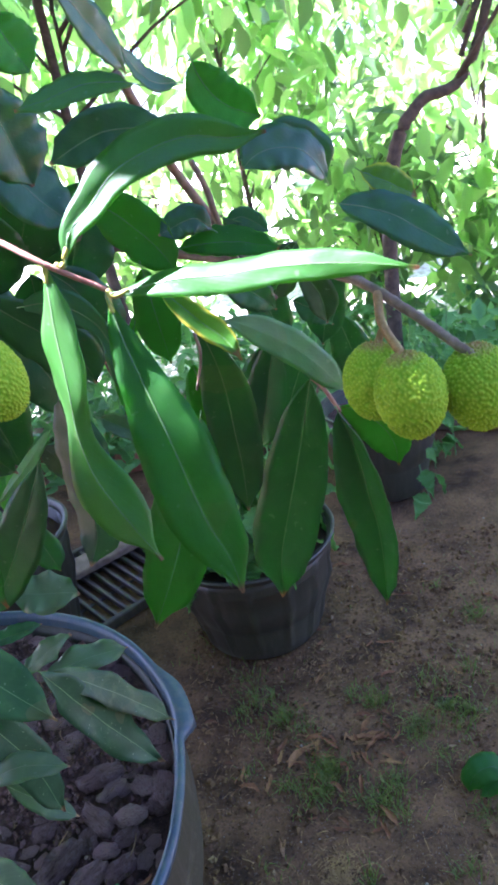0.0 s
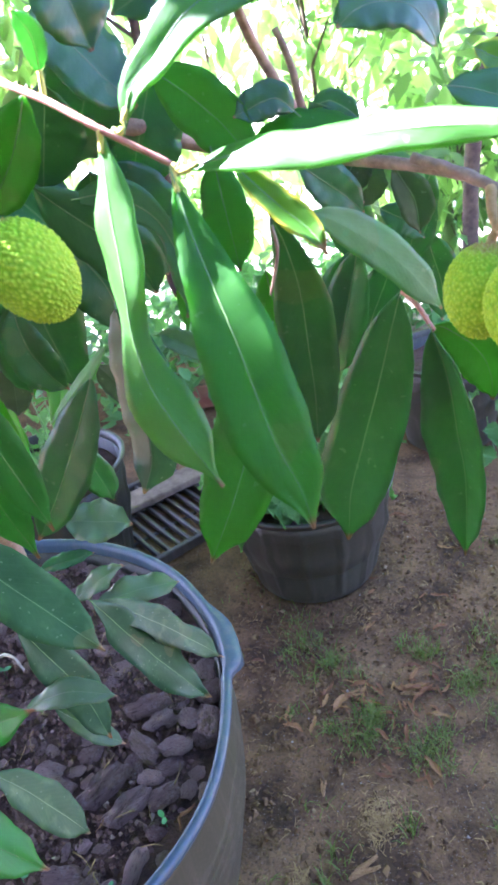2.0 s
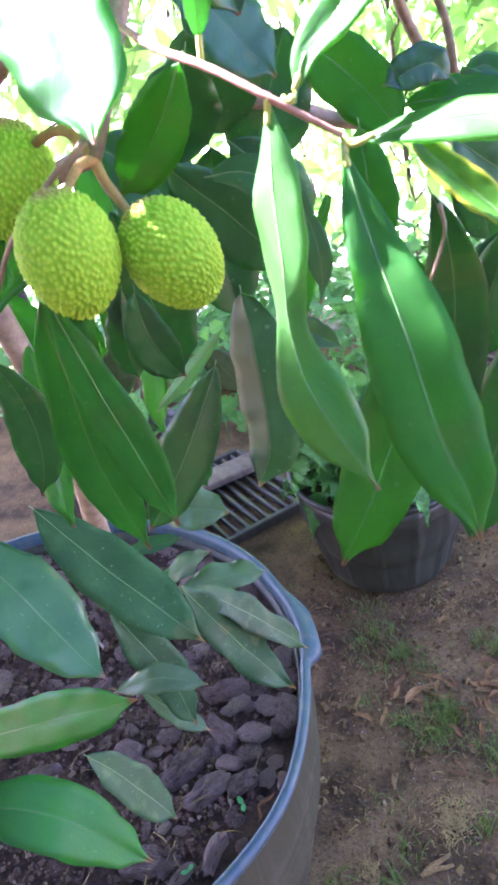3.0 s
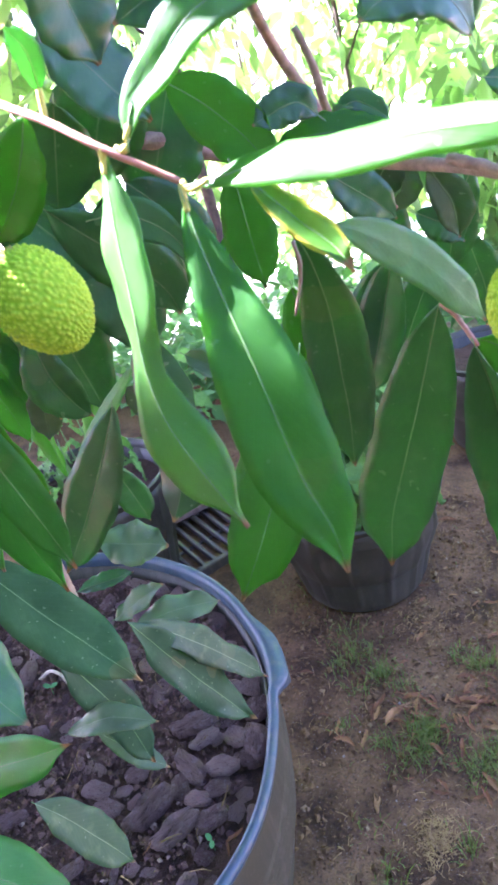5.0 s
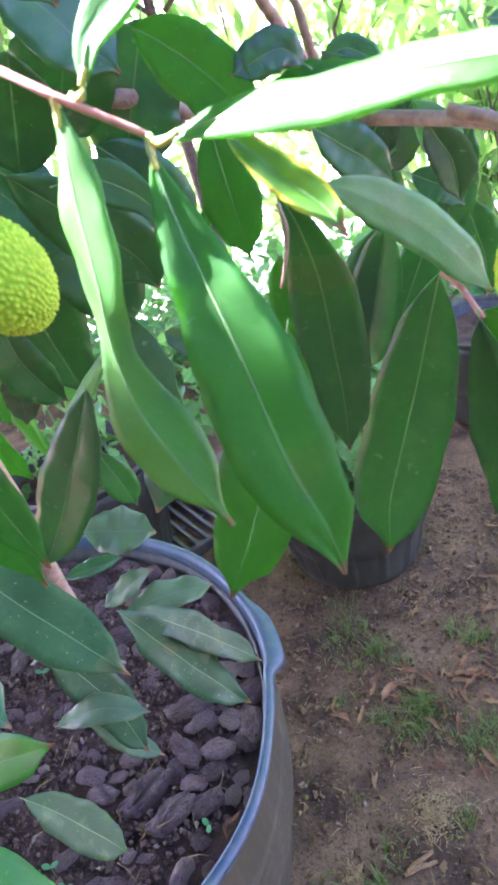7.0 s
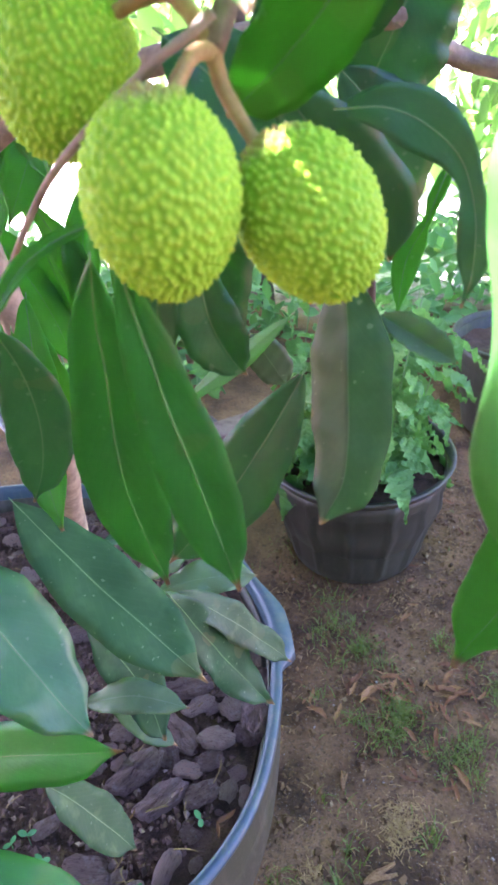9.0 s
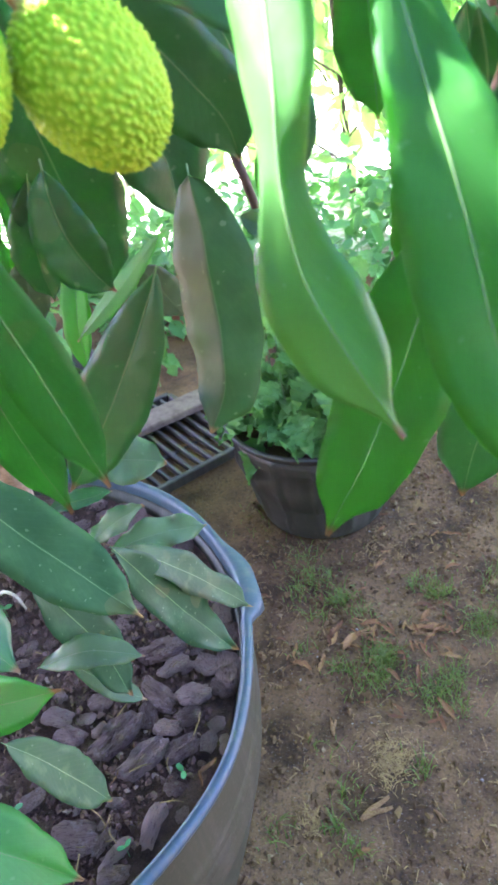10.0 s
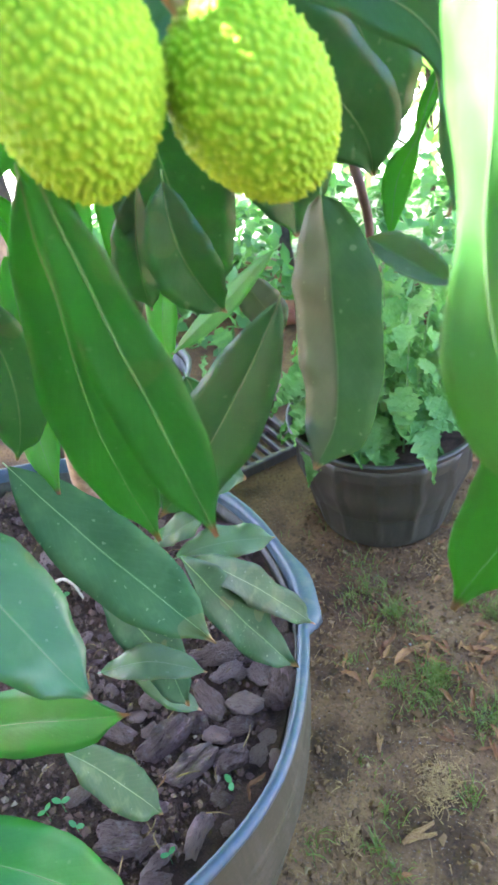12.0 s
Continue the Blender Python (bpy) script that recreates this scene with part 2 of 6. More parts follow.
def pot_material(name, a, b, rough=0.42, dirt=0.22):
    m = Nodes(name)
    p = m.coord("Object")
    n1 = m.noise(5.0, 4.0, 0.6, p)
    mp = m.add("ShaderNodeMapping", Vector=p)
    mp.inputs["Scale"].default_value = (1.0, 1.0, 0.08)
    streak = m.noise(60.0, 3.0, 0.6, mp.outputs[0])
    n2 = m.noise(220.0, 3.0, 0.6, p)
    col = m.mix(n1, a, b)
    col = m.mix(m.math("MULTIPLY", m.ramp(streak, (0.48, 0.0), (0.7, 1.0)), dirt), col, (0.17, 0.13, 0.09))
    col = m.mix(m.math("MULTIPLY", m.ramp(n2, (0.55, 0.0), (0.75, 1.0)), 0.16), col, (0.2, 0.17, 0.14))
    return m.done(m.surface(col, m.math("MULTIPLY_ADD", n1, 0.25, rough - 0.1), m.bump(n2, 0.25, 0.0008), 0.5))


M_POT = pot_material("black_blue_plastic", (0.020, 0.020, 0.007), (0.050, 0.040, 0.013), 0.58)
# bluer than the wall: the sky's reflection in the lip is in its colour
M_RIM = pot_material("sky_tinted_rim", (0.022, 0.046, 0.058), (0.040, 0.072, 0.090), 0.44)
M_POT_DARK = pot_material("black_plastic", (0.023, 0.022, 0.013), (0.050, 0.046, 0.026), 0.5, 0.18)
M_TRAY = pot_material("tray_plastic", (0.03, 0.024, 0.018), (0.075, 0.058, 0.042), 0.6)
M_BOARD = bark_material("grey_board", (0.13, 0.09, 0.06), (0.28, 0.20, 0.14), 30.0, 0.85)
M_LOG = bark_material("weathered_log", (0.10, 0.085, 0.065), (0.24, 0.20, 0.15), 18.0, 0.9, 0.004)
M_BRICK = bark_material("fired_clay", (0.30, 0.10, 0.055), (0.46, 0.19, 0.11), 40.0, 0.85)
M_PEBBLE = bark_material("pebble", (0.20, 0.16, 0.12), (0.46, 0.38, 0.29), 90.0, 0.8)


def dry_material():
    m = Nodes("dry_leaf")
    n = m.noise(70.0, 4.0, 0.6)
    base = m.ramp(m.rand(), (0.0, (0.15, 0.060, 0.020)), (0.6, (0.29, 0.125, 0.038)), (1.0, (0.44, 0.24, 0.075)))
    col = m.mix(m.ramp(n, (0.4, 0.0), (0.7, 1.0)), base, (0.14, 0.06, 0.03))
    return m.done(m.surface(col, 0.75, m.bump(n, 0.5, 0.001), 0.3))


M_DRY = dry_material()
M_HUSK = bark_material("dry_husk", (0.24, 0.115, 0.040), (0.60, 0.36, 0.14), 26.0, 0.8, 0.02)
M_STRAW = bark_material("straw", (0.20, 0.12, 0.042), (0.44, 0.28, 0.10), 80.0, 0.8, 0.0005)


def fruit_material():
    m = Nodes("green_fruit_skin")
    n1 = m.noise(28.0, 3.0)
    n2 = m.noise(260.0, 3.0)
    sep = m.add("ShaderNodeSeparateXYZ", Vector=m.coord("UV"))
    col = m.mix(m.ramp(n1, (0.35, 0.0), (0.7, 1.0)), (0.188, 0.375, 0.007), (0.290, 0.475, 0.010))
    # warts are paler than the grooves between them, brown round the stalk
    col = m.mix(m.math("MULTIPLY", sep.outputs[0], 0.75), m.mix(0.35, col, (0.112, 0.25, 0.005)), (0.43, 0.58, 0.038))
    top = m.math("MULTIPLY_ADD", n1, 0.16, m.math("SUBTRACT", sep.outputs[1], 0.98))
    col = m.mix(m.math("MULTIPLY", top, 9.0, clamp=True), col, (0.30, 0.17, 0.07))
    s = m.add("ShaderNodeBsdfPrincipled", Base_Color=col, Roughness=m.math("MULTIPLY_ADD", n2, 0.2, 0.48))
    s.inputs["Specular IOR Level"].default_value = 0.12
    s.inputs["Subsurface Weight"].default_value = 0.25
    s.inputs["Subsurface Radius"].default_value = (0.003, 0.005, 0.001)
    s.inputs["Subsurface Scale"].default_value = 0.6
    m.put(s, "Normal", m.bump(n2, 0.25, 0.0004))
    return m.done(s.outputs[0])


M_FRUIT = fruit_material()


# ---- builders ----
def thing(name, at=(0, 0, 0), **tags):
    ob = new(name)
    ob.location = at
    ob.empty_display_size = 0.05
    return tagged(ob, **tags)


def mesh_from(name, verts, faces, mats, smooth=True, uvs=None, idx=None):
    me = bpy.data.meshes.new(name)
    me.from_pydata([tuple(v) for v in verts], [], [tuple(int(i) for i in f) for f in faces])
    for m in mats if isinstance(mats, (list, tuple)) else [mats]:
        me.materials.append(m)
    if uvs is not None:
        lay = me.uv_layers.new(name="UVMap")
        loops = np.empty(len(me.loops), dtype=np.int32)
        me.loops.foreach_get("vertex_index", loops)
        lay.data.foreach_set("uv", np.asarray(uvs, dtype=np.float32)[loops].ravel())
    if idx is not None:
        me.polygons.foreach_set("material_index", np.asarray(idx, dtype=np.int32))
    me.polygons.foreach_set("use_smooth", np.full(len(me.polygons), smooth))
    me.update()
    return me


def part(name, me, parent=None, label="", at=None):
    """One mesh object under a thing (or under a part), given in world coordinates."""
    ob = new(name, me)
    if parent is not None:
        ob.parent = parent
        ob.matrix_parent_inverse = world_of(parent).inverted()
    if at is not None:
        ob.matrix_basis = at
    return tagged(ob, label=label) if label else ob


def world_of(ob):
    m = ob.matrix_basis.copy()
    while ob.parent is not None:
        m = ob.parent.matrix_basis @ ob.matrix_parent_inverse @ m
        ob = ob.parent
    return m


def unit(v):
    v = np.asarray(v, float)
    return v / max(np.linalg.norm(v), 1e-9)


def smooth_line(points, per=6):
    """A Catmull-Rom line through the points."""
    p = np.asarray(points, float)
    if len(p) < 3:
        return np.array([p[0] + (p[-1] - p[0]) * i / per for i in range(per + 1)])
    q = np.vstack([2 * p[0] - p[1], p, 2 * p[-1] - p[-2]])
    out = []
    for i in range(1, len(q) - 2):
        a, b, c, d = q[i - 1 : i + 3]
        for k in range(per):
            t = k / per
            out.append(0.5 * (2 * b + (c - a) * t + (2 * a - 5 * b + 4 * c - d) * t * t + (3 * b - a - 3 * c + d) * t ** 3))
    out.append(p[-1])
    return np.array(out)


def tube_data(points, r0, r1, sides=8, per=6, bumpy=0.0, seed=0):
    line = smooth_line(points, per)
    n = len(line)
    rng = np.random.RandomState(seed)
    verts, faces = [], []
    ref = np.array((0.3, 0.2, 0.93))
    for i in range(n):
        t = unit(line[min(i + 1, n - 1)] - line[max(i - 1, 0)])
        a = unit(np.cross(t, ref) if abs(t @ ref) < 0.95 else np.cross(t, (1, 0, 0)))
        b = np.cross(t, a)
        r = r0 + (r1 - r0) * i / (n - 1)
        for k in range(sides):
            w = 2 * math.pi * k / sides
            rr = r * (1 + bumpy * (rng.rand() - 0.5))
            verts.append(line[i] + rr * (math.cos(w) * a + math.sin(w) * b))
    for i in range(n - 1):
        for k in range(sides):
            k2 = (k + 1) % sides
            faces.append((i * sides + k, i * sides + k2, (i + 1) * sides + k2, (i + 1) * sides + k))
    faces.append(tuple(range(sides))[::-1])
    faces.append(tuple(range((n - 1) * sides, n * sides)))
    return verts, faces


def tube(name, points, r0, r1, mat, parent, sides=8, per=6, bumpy=0.0, label=""):
    v, f = tube_data(points, r0, r1, sides, per, bumpy)
    return part(name, mesh_from(name, v, f, mat), parent, label)


def lathe(profile, sides=96, at=(0, 0, 0), warp=None):
    """Verts and faces of a profile of (radius, height) turned round z; warp(angle, radius, height) may move a point."""
    verts, faces = [], []
    for r, z in profile:
        for k in range(sides):
            w = 2 * math.pi * k / sides
            rr, zz = warp(w, r, z) if warp else (r, z)
            verts.append((at[0] + rr * math.cos(w), at[1] + rr * math.sin(w), at[2] + zz))
    for i in range(len(profile) - 1):
        for k in range(sides):
            k2 = (k + 1) % sides
            faces.append((i * sides + k, i * sides + k2, (i + 1) * sides + k2, (i + 1) * sides + k))
    return verts, faces


def blade(base, tip, width, normal, peak=0.5, fold=12, bend=0.0, side=0.0, arch=0.0, rolls=(0, 0, 0), wave=0.0, seed=0, sharp=1.5, line=None, widths=None, turns=None):
    """A leaf blade with an upper and a lower skin: verts, faces, uv, material index, and its middle line."""
    b, e, n = np.array(base, float), np.array(tip, float), np.array(normal, float)
    length = np.linalg.norm(e - b)
    ax = (e - b) / length
    n = unit(n - ax * (n @ ax))
    s = np.cross(ax, n)
    rng = np.random.RandomState(seed)
    ph = rng.rand(4) * 6.28
    rows, cols = 34, (-1.0, -0.72, -0.4, -0.12, 0.0, 0.12, 0.4, 0.72, 1.0)
    fa = math.radians(fold)
    top, low, uv, mid = [], [], [], []
    if line is not None:
        way = smooth_line(line, 8)
        gone = np.r_[0, np.cumsum(np.linalg.norm(np.diff(way, axis=0), axis=1))]
        gone /= gone[-1]

    def eased(row, v):
        """Values given at even steps, read at v with soft corners."""
        return float(np.mean([np.interp(min(max(v + q, 0), 1), np.linspace(0, 1, len(row)), row) for q in (-0.03, -0.015, 0.0, 0.015, 0.03)]))

    def centre(v):
        if line is not None:
            past = max(v - 1, 0) + min(v, 0)
            c = np.array([np.interp(min(max(v, 0), 1), gone, way[:, q]) for q in range(3)])
            return c + (way[-1] - way[-2] if past > 0 else way[1] - way[0]) * past * len(way)
        return b + (e - b) * v + 4 * v * (1 - v) * (bend * n + side * s) * length + 6.75 * arch * v * (1 - v) ** 2 * n * length + n * length * 0.012 * math.sin(5 * v + ph[2])

    for i in range(rows + 1):
        v = i / rows
        vv = min(max(v, 1e-4), 1 - 1e-4)
        w = (vv / peak) ** (sharp * peak) * ((1 - vv) / (1 - peak)) ** (sharp * (1 - peak)) * width / 2
        if widths is not None:
            w = eased(widths, v) * width / 2
        w *= 1.0 - 0.74 * max(0.0, (v - 0.87) / 0.13) ** 0.8 * (v < 0.999)
        w *= 1 + 0.04 * math.sin(9 * v + ph[0]) + 0.025 * math.sin(23 * v + ph[1])
        r0, rm, r1 = rolls
        r = math.radians(r0 * (1 - v) + rm * math.exp(-(((v - 0.48) / 0.17) ** 2)) + r1 * v)
        if turns is not None:
            r = math.radians(eased(turns, v))
        c = centre(v)
        t = unit(centre(v + 0.03) - centre(v - 0.03))
        n1 = unit(n - t * (n @ t))
        s1 = np.cross(t, n1)
        nn, ss = n1 * math.cos(r) + s1 * math.sin(r), s1 * math.cos(r) - n1 * math.sin(r)
        for u in cols:
            jag = 1 + (0.026 * noise.noise((v * 17.0, 2.0 * np.sign(u), seed * 1.3)) + 0.02 * noise.noise((v * 46.0, np.sign(u), seed * 2.1))) * abs(u)
            wu = max(w * jag, 0.0006)
            rip = wave * width * math.sin(16 * v + ph[3] + (1.6 if u > 0 else 0)) * u * u + 0.022 * width * math.sin((34 + 9 * ph[0] / 6.28) * v + ph[1] * u) * u * u
            rip += 0.045 * width * noise.noise((u * 1.7, v * 6.0, seed * 3.7))
            lift = abs(u) * math.sin(fa) - 0.10 * u * u * math.cos(fa)
            p = c + ss * u * wu * math.cos(fa) + nn * (lift * wu + rip)
            top.append(p)
            if u == 0:
                mid.append(p)
            low.append(p - nn * 0.00045)
            uv.append((u * 0.5 + 0.5, v))
    k = len(cols)
    nt = len(top)
    faces, idx = [], []
    for i in range(rows):
        for j in range(k - 1):
            a = i * k + j
            faces.append((a, a + 1, a + k + 1, a + k))
            idx.append(0)
            faces.append((nt + a, nt + a + k, nt + a + k + 1, nt + a + 1))
            idx.append(1)
        for j, flip in ((0, 1), (k - 1, 0)):
            a, c2 = i * k + j, (i + 1) * k + j
            q = (a, c2, nt + c2, nt + a)
            faces.append(q if flip else q[::-1])
            idx.append(0)
    return top + low, faces, uv + uv, idx, mid


LEAF_COUNT = [0]


def leaf_on(parent, base, tip, width, normal, young=0.0, old=0.0, dusty=0.0, shaded=0.0, brown=0.0, fresh=0.0, lit_shiny=0.0, dark=0.0, pale=0.0, stalk=None, **shape):
    LEAF_COUNT[0] += 1
    k = LEAF_COUNT[0]
    v, f, uv, idx, mid = blade(base, tip, width, normal, seed=k, **shape)
    mats = [M_DEEP, M_UNDER] if dark > 1.5 else [M_DARK, M_UNDER] if dark > 0.5 else [M_PALE, M_UNDER] if pale > 0.5 else [M_LIT_SHINY, M_UNDER] if lit_shiny > 0.5 else [M_FRESH, M_UNDER] if fresh > 0.5 else [M_YOUNG, M_YOUNG] if young > 0.5 else [M_DUSTY, M_UNDER] if dusty > 0.5 else [M_SHADED, M_UNDER] if shaded > 0.5 else [M_LEAF, M_OLD] if old > 0.3 else [M_LEAF, M_UNDER]
    # a withered tip: the brown end starts lower on the blade
    uv = [(a, c * (1.006 + 0.45 * brown)) for a, c in uv]
    if old > 0.9:
        # one half is dark green, with the fold's shade put into its colour
        mats = mats + [M_DARK]
        idx = [2 if q == 1 and max(uv[a][0] for a in face) > 0.51 else q for q, face in zip(idx, f)]
    ob = part("leaf", mesh_from("leaf", v, f, mats, True, uv, idx), parent)
    b = np.array(base)
    line = [b - unit(mid[2] - b) * 0.004] + mid[1:34:2]
    tv, tf = tube_data(line, 0.00032, 0.00008, 5, 2)
    part("midrib", mesh_from("midrib", tv, tf, M_RIB), ob)
    if stalk is not None:
        end = np.array(stalk)
        tv, tf = tube_data([end, (end + b) / 2 + np.array((0, 0, -0.002)), b + (mid[2] - b) * 0.6], 0.0012, 0.0010, 6, 4)
        part("petiole", mesh_from("petiole", tv, tf, M_PETIOLE), ob)
    return ob


def scatter_leaves(n, centers, spread, length, width, droop, seed, flat=0.0):
    """Verts and faces of n small bent leaves round the given centres."""
    rng = np.random.RandomState(seed)
    c = np.asarray(centers, float)[rng.randint(0, len(centers), n)]
    off = rng.normal(size=(n, 3)) * np.asarray(spread)
    base = c + off
    az = rng.rand(n) * 2 * math.pi
    el = np.radians(-droop + 38 * rng.normal(size=n))
    d = np.stack([np.cos(az) * np.cos(el), np.sin(az) * np.cos(el), np.sin(el)], 1)
    up = rng.normal(size=(n, 3)) * 0.7 + np.array((0, 0, 1.0 + flat))
    s = np.cross(d, up)
    s /= np.linalg.norm(s, axis=1)[:, None]
    u = np.cross(s, d)
    L = (length * (0.65 + 0.7 * rng.rand(n)))[:, None]
    w = (width * (0.7 + 0.6 * rng.rand(n)))[:, None]
    curl = (0.06 + 0.16 * rng.rand(n))[:, None] * L
    fold = 0.35
    pts = [base]
    for v, ww in ((0.28, 0.42), (0.62, 0.46)):
        m = base + d * L * v - u * curl * v * v
        pts += [m + s * w * ww + u * w * fold * 0.4, m - u * w * 0.05, m - s * w * ww + u * w * fold * 0.4]
    pts.append(base + d * L - u * curl)
    verts = np.stack(pts, 1).reshape(-1, 3)
    o = np.arange(n)[:, None] * 8
    tri = [(0, 1, 2), (0, 2, 3), (1, 4, 5), (1, 5, 2), (2, 5, 6), (2, 6, 3), (4, 7, 5), (5, 7, 6)]
    faces = np.concatenate([o + np.array(t)[None] for t in tri], 0)
    return verts, faces


# ---- ground ----
def build_ground():
    g = np.linspace(-1, 1, 150)
    near = np.sign(g) * (np.abs(g) * 2.6 + 250.0 * np.abs(g) ** 14)
    xs, ys = near + 0.1, near + 1.6
    verts = []
    for y in ys:
        for x in xs:
            k = math.exp(-((x - 0.1) ** 2 + (y - 1.6) ** 2) / 18.0)
            z = 0.012 * noise.noise((x * 3.1, y * 3.1, 0.3)) + 0.007 * noise.noise((x * 11, y * 11, 4.0)) + 0.004 * noise.noise((x * 31, y * 31, 9.0))
            verts.append((x, y, z * k - 0.004))
    n = len(xs)
    faces = [(j * n + i, j * n + i + 1, (j + 1) * n + i + 1, (j + 1) * n + i) for j in range(n - 1) for i in range(n - 1)]
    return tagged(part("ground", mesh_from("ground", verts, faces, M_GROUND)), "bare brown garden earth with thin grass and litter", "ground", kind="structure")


ground = build_ground()

# ---- the large tub with its tree ----
TUB = (-0.402, 0.770, 0.0)
RIM_R, RIM_Z, EAR = 0.389, 0.44, 0.185


def sag(w, z):
    """The sun-softened wall has sagged outwards on one side."""
    d = (w + 0.28 + math.pi) % (2 * math.pi) - math.pi
    return 0.009 * math.exp(-((d / 0.24) ** 2)) * min(1.0, max(0.0, z / 0.40)) ** 2


def sagged(w, r, z):
    return r + sag(w, z) * min(1.0, r / 0.38) ** 4, z


def ear(w, r, z):
    """Two lifting ears: the lip widens slowly, then ends in a step."""
    r += sag(w, z)
    for near in (EAR, EAR + math.pi):
        d = (w - near + math.pi) % (2 * math.pi) - math.pi
        if 0 < d < 0.42 and r > RIM_R - 0.012 and z > RIM_Z - 0.05:
            k = min(1.0, d / 0.06) * min(1.0, (0.42 - d) / 0.22)
            k = k * k * (3 - 2 * k)
            return r + 0.018 * k * (1.0 if r > RIM_R + 0.004 else 0.2), z - 0.012 * k * (r > RIM_R + 0.008)
    return r, z


def build_tub():
    tub = thing("plant_tub", TUB, label="large weathered blue-black plastic nursery tub on bare earth", category="plant pot")
    prof = [(0.02, 0.0), (0.322, 0.0), (0.332, 0.012)]
    for i in range(1, 15):
        t = i / 14
        r = 0.332 + 0.056 * math.sin(t * math.pi * 0.5)
        prof.append((r, 0.012 + 0.345 * t))
        if i in (10, 11, 12, 13):
            prof.append((r + 0.005, 0.012 + 0.345 * t + 0.005))
            prof.append((r + 0.0015, 0.012 + 0.345 * t + 0.011))
    wall = prof + [(0.386, 0.372), (0.384, 0.40), (0.3825, 0.42)]
    inner = [(0.379, 0.42), (0.374, 0.40), (0.360, 0.35), (0.30, 0.02), (0.02, 0.02)]
    v, f = lathe(wall + inner, 128, TUB, sagged)
    part("body", mesh_from("body", v, f, M_POT), tub)
    lip = [(0.3830, RIM_Z - 0.026), (0.3855, RIM_Z - 0.026), (0.3875, RIM_Z - 0.024), (0.391, RIM_Z - 0.018), (0.395, RIM_Z - 0.012), (0.397, RIM_Z - 0.005), (0.395, RIM_Z), (0.389, RIM_Z + 0.002), (0.3845, RIM_Z - 0.001), (0.3820, RIM_Z - 0.008), (0.3800, RIM_Z - 0.06)]
    v, f = lathe(lip, 200, TUB, ear)
    part("rim", mesh_from("rim", v, f, M_RIM), tub, "rolled lip with lifting ears, tinted blue-grey for the sky's reflection")
    return tub


build_tub()
SOIL_Z = 0.405


def build_soil():
    bed = thing("mulch_bed", (TUB[0], TUB[1], SOIL_Z), label="dark crumbly potting soil with scattered bark chips in the tub", category="soil")
    verts, faces = [], []
    R, K = 46, 120
    verts.append((TUB[0], TUB[1], SOIL_Z + 0.01))
    for i in range(1, R + 1):
        r = 0.373 * i / R
        for k in range(K):
            w = 2 * math.pi * k / K
            r2 = r + sag(w, 0.4) * (i / R) ** 4
            x, y = TUB[0] + r2 * math.cos(w), TUB[1] + r2 * math.sin(w)
            z = SOIL_Z - 0.004 + 0.010 * noise.noise((x * 9, y * 9, 1.0)) + 0.007 * noise.noise((x * 34, y * 34, 2.0)) + 0.004 * noise.noise((x * 110, y * 110, 3.0))
            verts.append((x, y, z))
    for k in range(K):
        faces.append((0, 1 + k, 1 + (k + 1) % K))
    for i in range(R - 1):
        for k in range(K):
            a, b = 1 + i * K, 1 + (i + 1) * K
            faces.append((a + k, b + k, b + (k + 1) % K, a + (k + 1) % K))
    part("soil", mesh_from("soil", verts, faces, M_SOIL), bed)
    return bed


def chip_mesh(seed):
    """A split slab of bark about 1 long: a jagged outline, broken edges and a face of long torn layers."""
    rng = np.random.RandomState(seed)
    n = 18
    asp = 0.34 + 0.075 * seed
    thick = 0.10 + 0.05 * rng.rand()
    ring = []
    for k in range(n):
        w = 2 * math.pi * (k + 0.6 * (rng.rand() - 0.5)) / n
        c, q = math.cos(w), math.sin(w)
        r = (abs(c) ** 3.0 + abs(q) ** 3.0) ** (-1 / 3.0) * (0.80 + 0.34 * rng.rand())
        ring.append((0.5 * r * c, 0.5 * asp * r * q))
    verts, faces = [], []
    layers = ((0.88, -thick), (1.0, -thick * 0.3), (1.0, thick * 0.35), (0.95, thick * 0.8), (0.74, thick * 1.0), (0.45, thick * 1.05), (0.2, thick * 1.05))
    for i, (scale, z) in enumerate(layers):
        for x, y in ring:
            px, py = x * scale + 0.016 * rng.normal(), y * scale + 0.012 * rng.normal()
            torn = 0.07 * noise.noise((px * 3.0, py * 17.0, seed * 5.3)) + 0.045 * noise.noise((px * 9.0, py * 22.0, seed * 2.9))
            step = 0.035 if noise.noise((px * 2.2, py * 9.0, seed * 7.7)) > 0.05 else 0.0
            verts.append((px, py, z + (torn - step if i > 1 else 0.02 * rng.normal())))
    verts += [(0, 0, -thick), (0, 0, thick * 1.05)]
    m = len(layers)
    for i in range(m - 1):
        for k in range(n):
            k2 = (k + 1) % n
            faces.append((i * n + k, i * n + k2, (i + 1) * n + k2, (i + 1) * n + k))
    for k in range(n):
        faces.append((m * n, (k + 1) % n, k))
        faces.append((m * n + 1, (m - 1) * n + k, (m - 1) * n + (k + 1) % n))
    return mesh_from("bark_chip", verts, faces, M_CHIP, False)


bed = build_soil()
CHIPS = [chip_mesh(k) for k in range(9)]


LAID = []


def chip_at(x, y, size, turn, kind, tilt=(0, 0), lift=0.008):
    m = pose(x, y, SOIL_Z + lift, tilt[0], tilt[1], turn) @ Matrix.Diagonal((size, size, size * 0.9, 1))
    part("bark_chip", CHIPS[kind % 9], bed, at=m)
    LAID.append((x, y, size))


